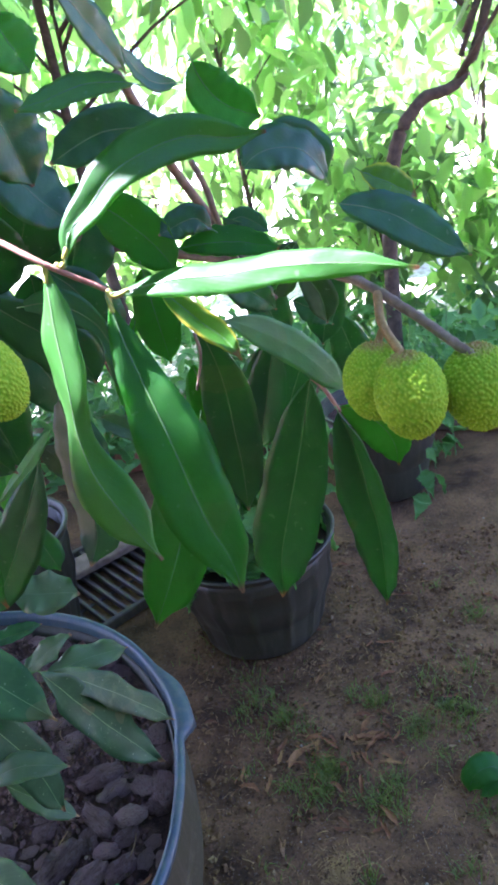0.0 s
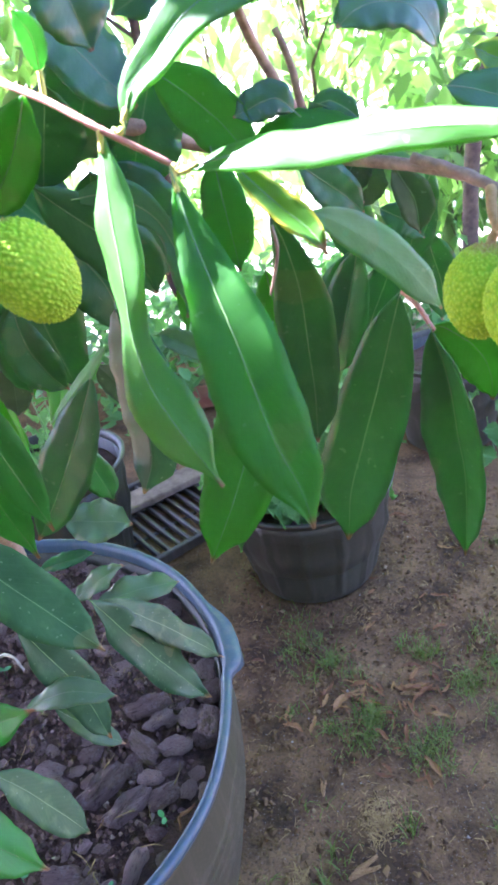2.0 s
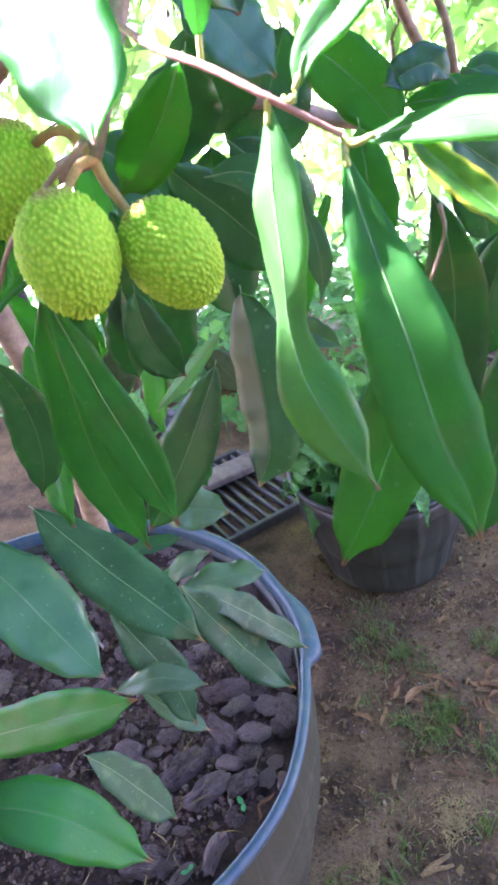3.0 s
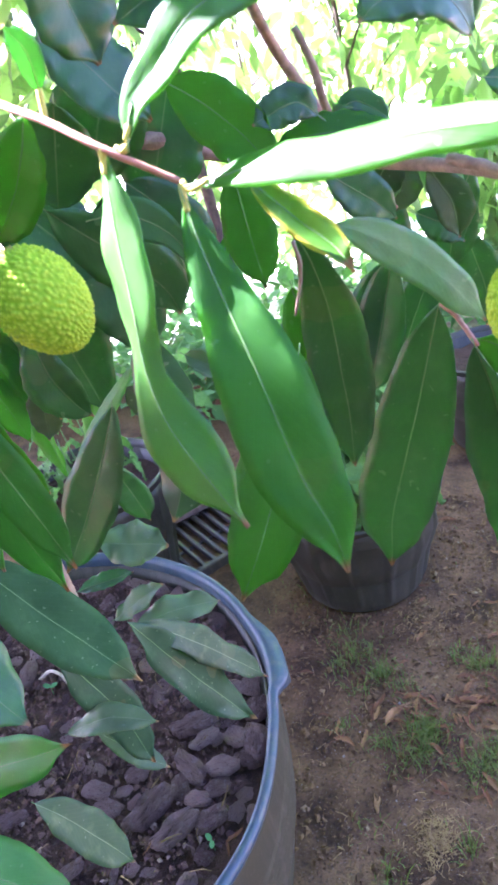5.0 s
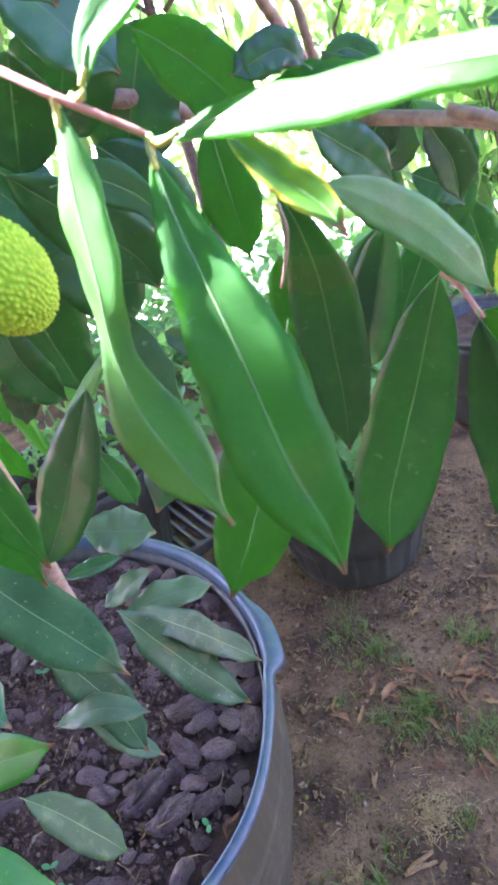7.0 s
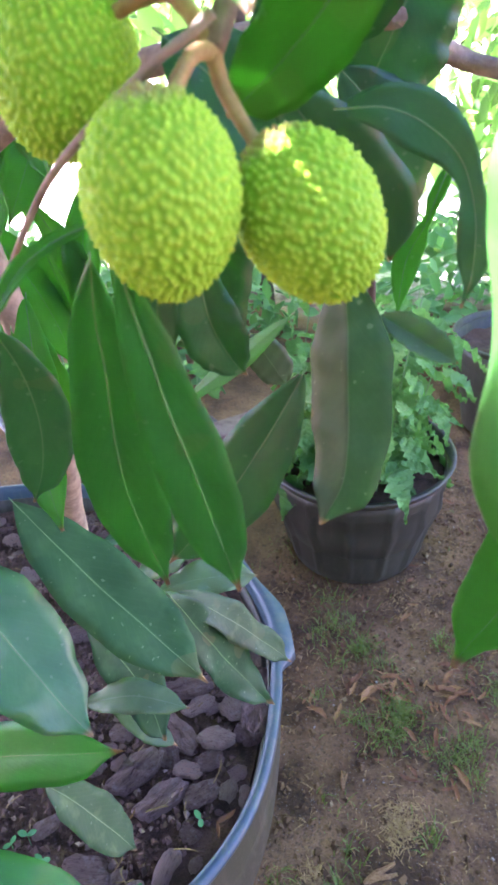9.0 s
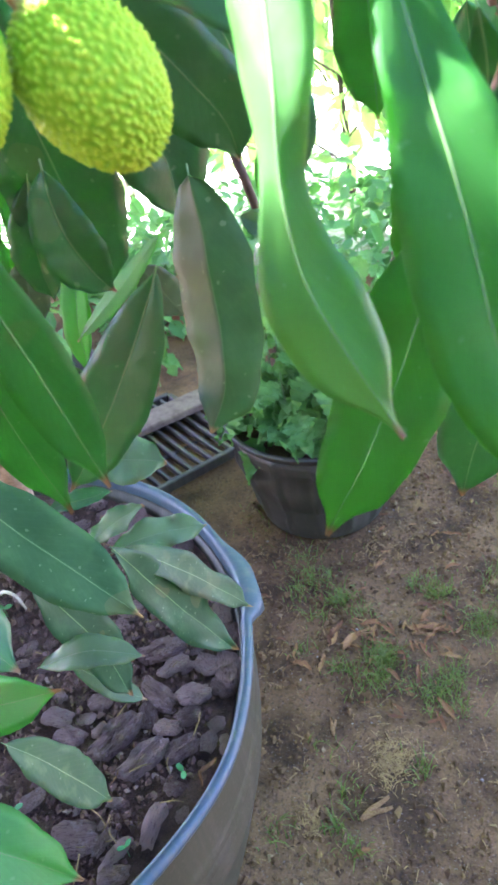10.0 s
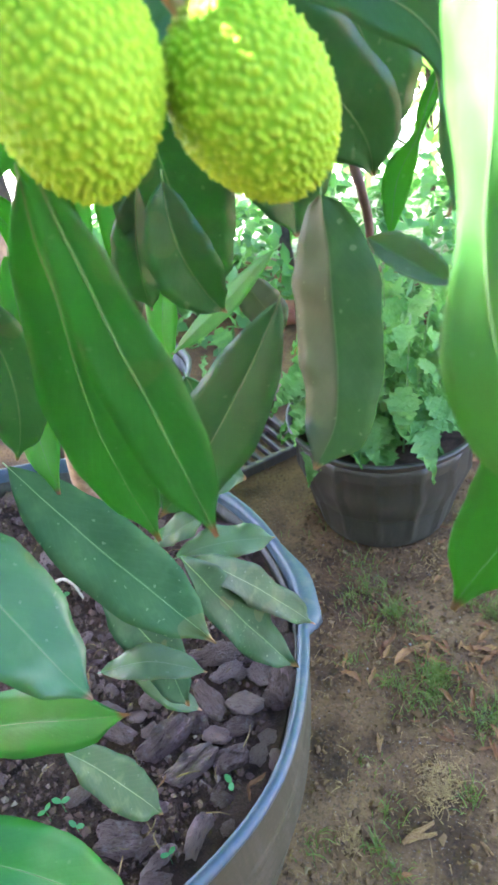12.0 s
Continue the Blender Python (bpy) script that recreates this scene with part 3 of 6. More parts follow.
def build_chips():
    # the chips that lie in the open, beside the lip
    chip_at(-0.125, 0.814, 0.062, 20, 2, (-8, -7), 0.011)
    chip_at(-0.104, 0.790, 0.040, 50, 2, (-5, 1), 0.013)
    chip_at(-0.088, 0.792, 0.020, 45, 6, (-2, -6), 0.009)
    chip_at(-0.064, 0.795, 0.034, -36, 7, (1, 2), 0.011)
    chip_at(-0.036, 0.789, 0.053, -75, 4, (4, -5), 0.011)
    chip_at(-0.115, 0.752, 0.053, -37, 2, (7, 3), 0.011)
    chip_at(-0.073, 0.752, 0.042, -4, 4, (-7, -4), 0.013)
    chip_at(-0.040, 0.765, 0.035, -35, 5, (-4, 4), 0.008)
    chip_at(-0.180, 0.742, 0.034, 19, 5, (-1, -3), 0.010)
    chip_at(-0.150, 0.699, 0.067, 62, 2, (2, 5), 0.012)
    chip_at(-0.171, 0.706, 0.022, 58, 5, (5, -2), 0.009)
    chip_at(-0.121, 0.726, 0.036, -66, 5, (8, 6), 0.008)
    chip_at(-0.095, 0.712, 0.035, 8, 3, (-6, -1), 0.010)
    chip_at(-0.073, 0.726, 0.030, 30, 7, (-3, 7), 0.012)
    chip_at(-0.113, 0.674, 0.059, 53, 2, (0, 0), 0.012)
    chip_at(-0.074, 0.687, 0.043, 41, 3, (3, -7), 0.012)
    chip_at(-0.046, 0.697, 0.023, 72, 7, (6, 1), 0.009)
    chip_at(-0.205, 0.698, 0.041, -7, 3, (-8, -6), 0.010)
    chip_at(-0.222, 0.625, 0.032, 56, 3, (-5, 2), 0.011)
    chip_at(-0.074, 0.646, 0.025, -18, 5, (-2, -5), 0.008)
    chip_at(-0.163, 0.591, 0.046, 9, 6, (1, 3), 0.010)
    chip_at(-0.088, 0.609, 0.047, 79, 1, (4, -4), 0.009)
    chip_at(-0.134, 0.591, 0.032, 64, 1, (7, 4), 0.008)
    chip_at(-0.118, 0.581, 0.038, 51, 0, (-7, -3), 0.008)
    chip_at(-0.116, 0.562, 0.032, 20, 3, (-4, 5), 0.009)
    chip_at(-0.058, 0.875, 0.039, -75, 5, (-1, -2), 0.010)
    chip_at(-0.037, 0.841, 0.030, -64, 6, (2, 6), 0.009)
    chip_at(-0.229, 0.722, 0.040, -1, 3, (5, -1), 0.008)
    chip_at(-0.061, 0.620, 0.018, 61, 4, (8, 7), 0.007)
    chip_at(-0.026, 0.695, 0.027, -73, 3, (-6, 0), 0.008)
    chip_at(-0.164, 0.558, 0.018, 71, 3, (-3, -7), 0.007)
    chip_at(-0.226, 1.026, 0.055, 10, 6)
    chip_at(-0.094, 0.865, 0.050, 20, 7)
    chip_at(-0.045, 0.836, 0.040, 60, 8)
    rng = random.Random(5)
    n = 0
    while n < 230:
        w, r = rng.uniform(0, 6.283), 0.364 * math.sqrt(rng.random())
        x, y = TUB[0] + r * math.cos(w), TUB[1] + r * math.sin(w)
        if x < -0.19 and y < 0.72 and rng.random() < 0.88:
            continue
        size = rng.uniform(0.016, 0.052)
        if x > -0.30 and y < 0.86:
            size *= 0.5
        if any((x - a) ** 2 + (y - b) ** 2 < (0.40 * (size + c)) ** 2 for a, b, c in LAID):
            continue
        chip_at(x, y, size, rng.uniform(0, 360), n, (rng.uniform(-15, 15), rng.uniform(-15, 15)), rng.uniform(0.0, 0.006))
        n += 1


build_chips()


def build_crumbs():
    """Coarse crumbs, fibres and perlite on the soil."""
    rng = np.random.RandomState(8)
    verts, faces = [], []
    for k in range(19000):
        w, r = rng.rand() * 6.283, 0.355 * math.sqrt(rng.rand())
        c = np.array((TUB[0] + r * math.cos(w), TUB[1] + r * math.sin(w), SOIL_Z + 0.002 + 0.004 * rng.rand()))
        a = (0.0009 + 0.0036 * rng.rand() ** 3)
        o = len(verts)
        for d in ((1, 0, 0), (-1, 0, 0), (0, 1, 0), (0, -1, 0), (0, 0, 1), (0, 0, -1)):
            verts.append(c + a * (np.array(d) * (0.7 + 0.7 * rng.rand()) + 0.25 * rng.normal(size=3)))
        for t in ((0, 2, 4), (2, 1, 4), (1, 3, 4), (3, 0, 4), (2, 0, 5), (1, 2, 5), (3, 1, 5), (0, 3, 5)):
            faces.append(tuple(o + i for i in t))
    tagged(part("crumb_layer", mesh_from("crumb_layer", verts, faces, M_CRUMB, False), bed), kind="stuff")
    verts, faces = [], []
    for k in range(120):
        w, r = rng.rand() * 6.283, 0.35 * math.sqrt(rng.rand())
        c = np.array((TUB[0] + r * math.cos(w), TUB[1] + r * math.sin(w), SOIL_Z + 0.012))
        a, l = rng.rand() * 6.283, 0.01 + 0.03 * rng.rand()
        d = np.array((math.cos(a), math.sin(a), 0.15 * rng.normal())) * l
        v, f = tube_data([c - d / 2, c + np.array((0, 0, 0.004)) + rng.normal(size=3) * 0.003, c + d / 2], 0.0006, 0.0004, 4, 3)
        o = len(verts)
        verts += list(v)
        faces += [tuple(o + i for i in q) for q in f]
    tagged(part("root_fibre", mesh_from("root_fibre", verts, faces, M_STRAW), bed, "pale dry root fibres and straw"), kind="stuff")


build_crumbs()


def sprout(x, y, size, turn):
    """Two seed leaves on a short stem."""
    p = thing("sprout", (x, y, SOIL_Z), label="tiny green sprout in the potting soil", category="sprout", group="sprouts in the tub")
    top = np.array((x, y, SOIL_Z + 0.016))
    tube("stem", [(x, y, SOIL_Z - 0.004), (x, y, SOIL_Z + 0.008), top], 0.0005, 0.0004, M_SPROUT, p, 5, 3)
    for a in (turn, turn + 150):
        d = np.array((math.cos(radians(a)), math.sin(radians(a)), 0.2)) * size
        v, f, uv, idx, mid = blade(top, top + d, size * 0.6, (0.0, -0.2, 1.0), fold=8, seed=int(a), sharp=1.0)
        part("leaf", mesh_from("leaf", v, f, [M_SPROUT, M_SPROUT], True, uv, idx), p)


for q in ((-0.234, 0.613, 0.010, 30), (-0.246, 0.602, 0.008, 80), (-0.208, 0.593, 0.009, 10), (-0.108, 0.584, 0.008, 60), (-0.066, 0.660, 0.010, 140), (-0.359, 0.876, 0.012, 20)):
    sprout(*q)
root = thing("root_end", (-0.352, 0.889, SOIL_Z), label="pale curled root end sticking out of the soil", category="root")
tube("root_curl", [(-0.395, 0.905, 0.405), (-0.366, 0.897, 0.43), (-0.342, 0.886, 0.435), (-0.332, 0.88, 0.425), (-0.334, 0.887, 0.405)], 0.0028, 0.0014, M_ROOT, root, 8, 6, 0.15)

# ---- the fruit tree: trunk, limbs, twigs ----
tree = thing("lychee_tree", (-0.30, 0.93, SOIL_Z), label="young lychee tree with drooping glossy leaves and green fruit", category="tree")
TB = np.array((-0.30, 0.93, SOIL_Z - 0.02))
TRUNK_TOP = np.array((-0.24, 0.70, 1.30))
tube("trunk", [TB, (-0.216, 0.8, 0.676), (-0.167, 0.72, 0.899), TRUNK_TOP, (-0.26, 0.68, 1.75)], 0.014, 0.008, M_TRUNK, tree, 12, 8, 0.12)
# limb that carries the hanging twig
LIMB = [(-0.235, 0.70, 1.02), (-0.13, 0.64, 1.10), (-0.02, 0.58, 1.15), (0.057, 0.5, 1.143)]
tube("limb", LIMB, 0.009, 0.0045, M_BRANCH, tree, 10, 8, 0.08)
tube("limb", [(-0.235, 0.70, 0.98), (-0.10, 0.66, 1.07), (0.061, 0.62, 1.104), (0.096, 0.64, 1.094), (0.125, 0.65, 1.083), (0.212, 0.58, 1.072), (0.24, 0.53, 1.069)], 0.0075, 0.0022, M_BRANCH, tree, 10, 8, 0.08)
tube("twig", [(0.062, 0.5, 1.15), (0.055, 0.492, 1.127), (0.047, 0.478, 1.102)], 0.0042, 0.0028, M_BRANCH, tree, 8, 6, 0.1)
tube("twig", [(0.061, 0.492, 1.141), (0.078, 0.474, 1.131), (0.098, 0.462, 1.122), (0.115, 0.455, 1.112), (0.135, 0.459, 1.098)], 0.0014, 0.0010, M_TWIG, tree, 8, 8, 0.1)
tube("twig", [(0.165, 0.57, 1.135), (0.17, 0.572, 1.12), (0.173, 0.576, 1.101), (0.182, 0.6, 1.064)], 0.0016, 0.0022, M_BRANCH, tree, 7, 5, 0.08)
tube("twig", [(0.146, 0.52, 1.174), (0.148, 0.55, 1.159), (0.152, 0.6, 1.131), (0.169, 0.62, 1.095)], 0.002, 0.003, M_BRANCH, tree, 7, 5, 0.08)
tube("twig", [(0.163, 0.6, 1.077), (0.178, 0.6, 1.07), (0.197, 0.6, 1.051)], 0.002, 0.0022, M_BRANCH, tree, 7, 5)
tube("twig", [(0.22, 0.555, 1.076), (0.24, 0.53, 1.069), (0.255, 0.5, 1.061), (0.268, 0.475, 1.052), (0.276, 0.465, 1.046)], 0.0026, 0.0020, M_BRANCH, tree, 8, 8, 0.3)
tube("twig", [(0.21, 0.525, 1.026), (0.215, 0.515, 1.023), (0.221, 0.505, 1.014)], 0.0011, 0.0010, M_TWIG, tree, 6, 5)
tube("twig", [(0.162, 0.478, 1.071), (0.163, 0.478, 1.061), (0.158, 0.48, 1.045)], 0.0008, 0.0005, M_BRANCH, tree, 6, 5)
tube("twig", [(0.066, 0.66, 1.05), (0.071, 0.66, 1.011), (0.075, 0.66, 0.996), (0.077, 0.68, 0.968), (0.072, 0.72, 0.919)], 0.0026, 0.0022, M_FAR_TRUNK, tree, 8, 5, 0.1)


# ---- fruit ----
def fruit_mesh(seed, warts=1000):
    """A wart-skinned oval fruit of unit height about its middle, stalk at the top."""
    n_lat, n_lon = 130, 200
    i = np.arange(warts) + 0.5
    phi, th = np.arccos(1 - 2 * i / warts), math.pi * (1 + 5 ** 0.5) * i
    rng = np.random.RandomState(seed)
    w = np.stack([np.cos(th) * np.sin(phi), np.sin(th) * np.sin(phi), np.cos(phi)], 1) + rng.normal(size=(warts, 3)) * 0.026
    w /= np.linalg.norm(w, axis=1)[:, None]
    la = np.linspace(0, math.pi, n_lat + 1)
    lo = np.linspace(0, 2 * math.pi, n_lon, endpoint=False)
    A, B = np.meshgrid(la, lo, indexing="ij")
    d = np.stack([np.sin(A) * np.cos(B), np.sin(A) * np.sin(B), np.cos(A)], -1).reshape(-1, 3)
    dots = np.sort(d @ w.T, axis=1)[:, -2:]
    ang = np.arccos(np.clip(dots, -1, 1))
    edge = (ang[:, 0] - ang[:, 1]) / (ang[:, 0] + ang[:, 1] + 1e-6)
    tall = 0.7 + 0.6 * rng.rand(warts)
    peakv = np.clip(1 - ang[:, 1] / 0.062, 0, 1)
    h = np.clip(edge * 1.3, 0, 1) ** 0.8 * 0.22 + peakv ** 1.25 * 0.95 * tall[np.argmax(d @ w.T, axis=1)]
    r = 0.5 * (1 + 0.060 * (h - 0.4))
    z = d[:, 2]
    shoulder = 1 + 0.05 * z - 0.04 * z * z
    p = d * r[:, None] * np.stack([shoulder * 0.80, shoulder * 0.78, np.ones(len(d))], 1)
    faces = []
    for a in range(n_lat):
        for b in range(n_lon):
            b2 = (b + 1) % n_lon
            faces.append((a * n_lon + b, (a + 1) * n_lon + b, (a + 1) * n_lon + b2, a * n_lon + b2))
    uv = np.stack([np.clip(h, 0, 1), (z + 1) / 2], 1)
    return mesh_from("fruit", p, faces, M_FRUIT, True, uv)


FRUITS = [fruit_mesh(k) for k in range(2)]


def fruit_at(center, up, height, fat=1.0, kind=0, spin=0.0):
    q = Vector(up).normalized().to_track_quat("Z", "Y").to_matrix().to_4x4()
    m = Matrix.Translation(center) @ q @ pose(0, 0, 0, 0, 0, spin) @ Matrix.Diagonal((height * fat, height * fat, height, 1))
    return part("fruit", FRUITS[kind], tree, "unripe green warty lychee fruit", at=m)


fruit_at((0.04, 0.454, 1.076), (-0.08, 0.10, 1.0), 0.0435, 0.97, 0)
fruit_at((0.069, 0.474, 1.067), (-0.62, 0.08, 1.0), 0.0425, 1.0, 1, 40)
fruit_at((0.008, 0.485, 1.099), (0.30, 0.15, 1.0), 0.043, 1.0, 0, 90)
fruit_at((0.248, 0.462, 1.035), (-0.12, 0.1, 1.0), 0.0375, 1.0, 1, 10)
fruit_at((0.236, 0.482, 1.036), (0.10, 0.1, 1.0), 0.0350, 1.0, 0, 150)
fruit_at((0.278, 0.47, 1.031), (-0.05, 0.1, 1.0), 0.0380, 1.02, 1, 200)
FK = np.array((0.047, 0.478, 1.102))
tube("fruit_stalk", [FK, (0.049, 0.478, 1.094), (0.058, 0.474, 1.081)], 0.0021, 0.0017, M_STALK, tree, 8, 6, 0.12)
tube("fruit_stalk", [FK, (0.044, 0.47, 1.101), (0.043, 0.456, 1.094)], 0.0021, 0.0017, M_STALK, tree, 8, 6, 0.12)
tube("fruit_stalk", [FK, (0.039, 0.48, 1.112), (0.03, 0.482, 1.112), (0.019, 0.485, 1.108)], 0.0021, 0.0017, M_STALK, tree, 8, 6, 0.12)
tube("fruit_stalk", [(0.05, 0.468, 1.109), (0.045, 0.466, 1.105), (0.035, 0.466, 1.099), (0.009, 0.472, 1.08), (-0.013, 0.485, 1.059), (-0.042, 0.5, 1.023)], 0.0013, 0.0010, M_BRANCH, tree, 8, 6, 0.1)
tube("fruit_stalk", [(0.245, 0.515, 1.066), (0.243, 0.495, 1.058), (0.246, 0.465, 1.052)], 0.0023, 0.0019, M_STALK, tree, 8, 6, 0.12)
tube("fruit_stalk", [(0.243, 0.492, 1.056), (0.24, 0.488, 1.052), (0.238, 0.482, 1.047)], 0.0019, 0.0016, M_STALK, tree, 8, 6, 0.12)


# ---- the hanging leaves ----
def leaf(base, tip, width, normal, **kw):
    return leaf_on(tree, base, tip, width, normal, **kw)


def grown(line, width, normal, **kw):
    """A leaf whose midrib follows a line from stalk to tip."""
    return leaf_on(tree, line[0], line[-1], width, normal, line=line, **kw)


# twig with the long drooping leaf
grown([(0.135, 0.457, 1.094), (0.139, 0.451, 1.076), (0.149, 0.440, 1.044), (0.158, 0.430, 1.011), (0.166, 0.424, 0.992), (0.169, 0.420, 0.978)], 0.029, (0.21, -0.91, 0.35), peak=0.6, sharp=1.5, fold=12, wave=0.012, stalk=(0.135, 0.459, 1.098))
grown([(0.114, 0.456, 1.109), (0.114, 0.453, 1.099), (0.113, 0.450, 1.084), (0.114, 0.445, 1.066), (0.114, 0.441, 1.049), (0.117, 0.437, 1.031), (0.124, 0.434, 1.016), (0.132, 0.430, 1.003), (0.138, 0.428, 0.993)], 0.023, (0.43, -0.85, 0.30), widths=(0.1, 0.55, 0.88, 0.84, 0.58, 0.38, 0.64, 1.02, 1.0, 0.62, 0.02), turns=(50, 52, 52, 50, 44, 26, 14, 10, 10, 10), lit_shiny=1.0, fold=-12, wave=0.035, stalk=(0.115, 0.455, 1.112))
grown([(0.124, 0.455, 1.113), (0.127, 0.457, 1.121), (0.135, 0.460, 1.128), (0.146, 0.464, 1.138), (0.161, 0.468, 1.144), (0.176, 0.471, 1.146), (0.190, 0.475, 1.143), (0.204, 0.478, 1.143)], 0.018, (0.04, -0.84, 0.54), peak=0.5, fold=14, sharp=1.25, turns=(0, 0, 0, 5, 15, 25, 25), lit_shiny=1.0, stalk=(0.119, 0.456, 1.111))
grown([(0.140, 0.457, 1.097), (0.161, 0.452, 1.099), (0.182, 0.446, 1.099), (0.203, 0.440, 1.100), (0.222, 0.434, 1.099), (0.238, 0.428, 1.097), (0.247, 0.425, 1.095)], 0.014, (-0.19, -0.69, 0.70), lit_shiny=1.0, fold=-8, peak=0.42, turns=(0, 0, 0, 5, 15, 35, 45), wave=0.03, stalk=(0.135, 0.459, 1.098))
grown([(0.154, 0.466, 1.094), (0.160, 0.463, 1.088), (0.168, 0.460, 1.080), (0.176, 0.457, 1.073), (0.180, 0.454, 1.068), (0.182, 0.453, 1.064)], 0.012, (0.07, -0.89, 0.46), fold=28, young=1.0, wave=0.05, brown=0.03)
leaf((0.155, 0.490, 1.027), (0.116, 0.462, 0.931), 0.035, (0.10, -0.97, 0.24), fold=8, peak=0.5, brown=0.03, side=-0.03, bend=0.0)
grown([(0.209, 0.525, 1.025), (0.205, 0.529, 1.009), (0.197, 0.536, 0.976), (0.186, 0.542, 0.937), (0.178, 0.547, 0.906), (0.174, 0.552, 0.871)], 0.040, (-0.27, -0.96, -0.11), fold=8, peak=0.55, sharp=1.35, brown=0.02, shaded=1.0)
grown([(0.220, 0.505, 1.014), (0.226, 0.511, 0.992), (0.232, 0.519, 0.956), (0.237, 0.526, 0.919), (0.238, 0.535, 0.869)], 0.033, (-0.40, -0.88, -0.23), fold=36, peak=0.45, brown=0.02, shaded=1.0)
grown([(0.176, 0.486, 1.072), (0.183, 0.490, 1.068), (0.194, 0.497, 1.059), (0.205, 0.505, 1.048), (0.216, 0.512, 1.034), (0.226, 0.520, 1.018)], 0.017, (-0.56, 0.83, -0.00), fold=9, peak=0.5, sharp=1.3)
grown([(0.160, 0.497, 1.070), (0.164, 0.502, 1.057), (0.167, 0.509, 1.035), (0.167, 0.517, 1.008), (0.167, 0.523, 0.981), (0.165, 0.530, 0.951)], 0.027, (0.01, -0.96, -0.27), fold=8, peak=0.55, shaded=1.0)
leaf((0.151, 0.530, 1.041), (0.156, 0.550, 0.970), 0.025, (-0.16, -0.95, -0.28), fold=10)
leaf((0.193, 0.555, 1.040), (0.174, 0.570, 0.968), 0.026, (-0.37, -0.92, -0.09), fold=16, shaded=1.0)
leaf((0.192, 0.565, 1.021), (0.180, 0.570, 0.981), 0.009, (-0.71, -0.69, 0.13), fold=10)
leaf((0.221, 0.508, 1.015), (0.253, 0.545, 0.958), 0.025, (0.13, -0.86, -0.49), fold=14, peak=0.5, side=-0.113, bend=-0.041)
grown([(0.072, 0.545, 1.028), (0.074, 0.542, 1.009), (0.075, 0.539, 0.986), (0.076, 0.536, 0.963), (0.074, 0.533, 0.945), (0.066, 0.531, 0.927)], 0.036, (0.11, 0.98, -0.14), fold=26, peak=0.5, wave=0.03, sharp=1.0, old=1.0)
grown([(0.013, 0.470, 1.056), (0.008, 0.477, 1.037), (0.005, 0.484, 1.018), (0.000, 0.492, 0.987), (-0.002, 0.501, 0.951), (0.003, 0.512, 0.901)], 0.029, (0.37, -0.89, -0.27), fold=8, peak=0.52, brown=0.02, sharp=1.6, fresh=1.0)
grown([(0.032, 0.445, 1.066), (0.032, 0.447, 1.056), (0.034, 0.449, 1.042), (0.036, 0.452, 1.025), (0.040, 0.454, 1.006), (0.044, 0.457, 0.983), (0.049, 0.460, 0.956)], 0.020, (0.38, -0.92, -0.06), fold=8, peak=0.55, brown=0.03, sharp=1.6, fresh=1.0)
leaf((0.061, 0.515, 1.004), (0.003, 0.515, 0.910), 0.029, (-0.13, -0.99, 0.08), fold=12, peak=0.5, brown=0.05, shaded=1.0, side=-0.03, bend=0.0)
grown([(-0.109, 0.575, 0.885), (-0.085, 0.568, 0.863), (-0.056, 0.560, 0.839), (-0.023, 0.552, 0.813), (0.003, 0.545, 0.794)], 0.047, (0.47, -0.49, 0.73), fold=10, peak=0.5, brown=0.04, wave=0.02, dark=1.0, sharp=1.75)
grown([(-0.106, 0.500, 0.921), (-0.084, 0.493, 0.900), (-0.062, 0.486, 0.876), (-0.042, 0.479, 0.852), (-0.028, 0.475, 0.839)], 0.049, (0.66, -0.25, 0.71), fold=8, peak=0.5, brown=0.02, shaded=1.0)
grown([(-0.202, 0.510, 0.716), (-0.148, 0.506, 0.740), (-0.092, 0.502, 0.766), (-0.057, 0.499, 0.781), (-0.029, 0.497, 0.795)], 0.039, (-0.31, -0.78, 0.55), fold=8, peak=0.5, brown=0.04, fresh=1.0)
grown([(-0.119, 0.535, 0.675), (-0.108, 0.539, 0.656), (-0.096, 0.544, 0.627), (-0.083, 0.549, 0.595), (-0.075, 0.552, 0.570)], 0.036, (0.92, -0.20, 0.35), fold=10, peak=0.5, dusty=1.0, wave=0.04)
grown([(-0.112, 0.415, 0.795), (-0.082, 0.419, 0.799), (-0.054, 0.423, 0.790), (-0.033, 0.428, 0.765), (-0.012, 0.432, 0.737)], 0.037, (0.52, -0.26, 0.81), fold=12, brown=0.04, fresh=1.0)
grown([(-0.103, 0.735, 0.660), (-0.080, 0.742, 0.668), (-0.052, 0.750, 0.671), (-0.016, 0.760, 0.670)], 0.034, (0.06, -0.55, 0.84), fold=10, wave=0.12, brown=0.02, pale=1.0)
grown([(-0.069, 0.680, 0.717), (-0.046, 0.699, 0.685), (-0.018, 0.720, 0.638), (0.017, 0.745, 0.574)], 0.034, (0.88, -0.26, 0.41), fold=10, wave=0.12, brown=0.02, dusty=1.0)
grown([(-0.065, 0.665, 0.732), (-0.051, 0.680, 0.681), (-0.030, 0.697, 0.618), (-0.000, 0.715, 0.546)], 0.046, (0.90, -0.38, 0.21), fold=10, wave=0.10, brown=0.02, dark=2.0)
leaf((-0.131, 0.745, 0.664), (-0.072, 0.760, 0.696), 0.028, (-0.30, -0.52, 0.80), fold=14, brown=0.02, wave=0.08, pale=1.0)
leaf((-0.154, 0.740, 0.709), (-0.093, 0.750, 0.722), 0.023, (-0.15, -0.33, 0.93), fold=20, shaded=1.0)
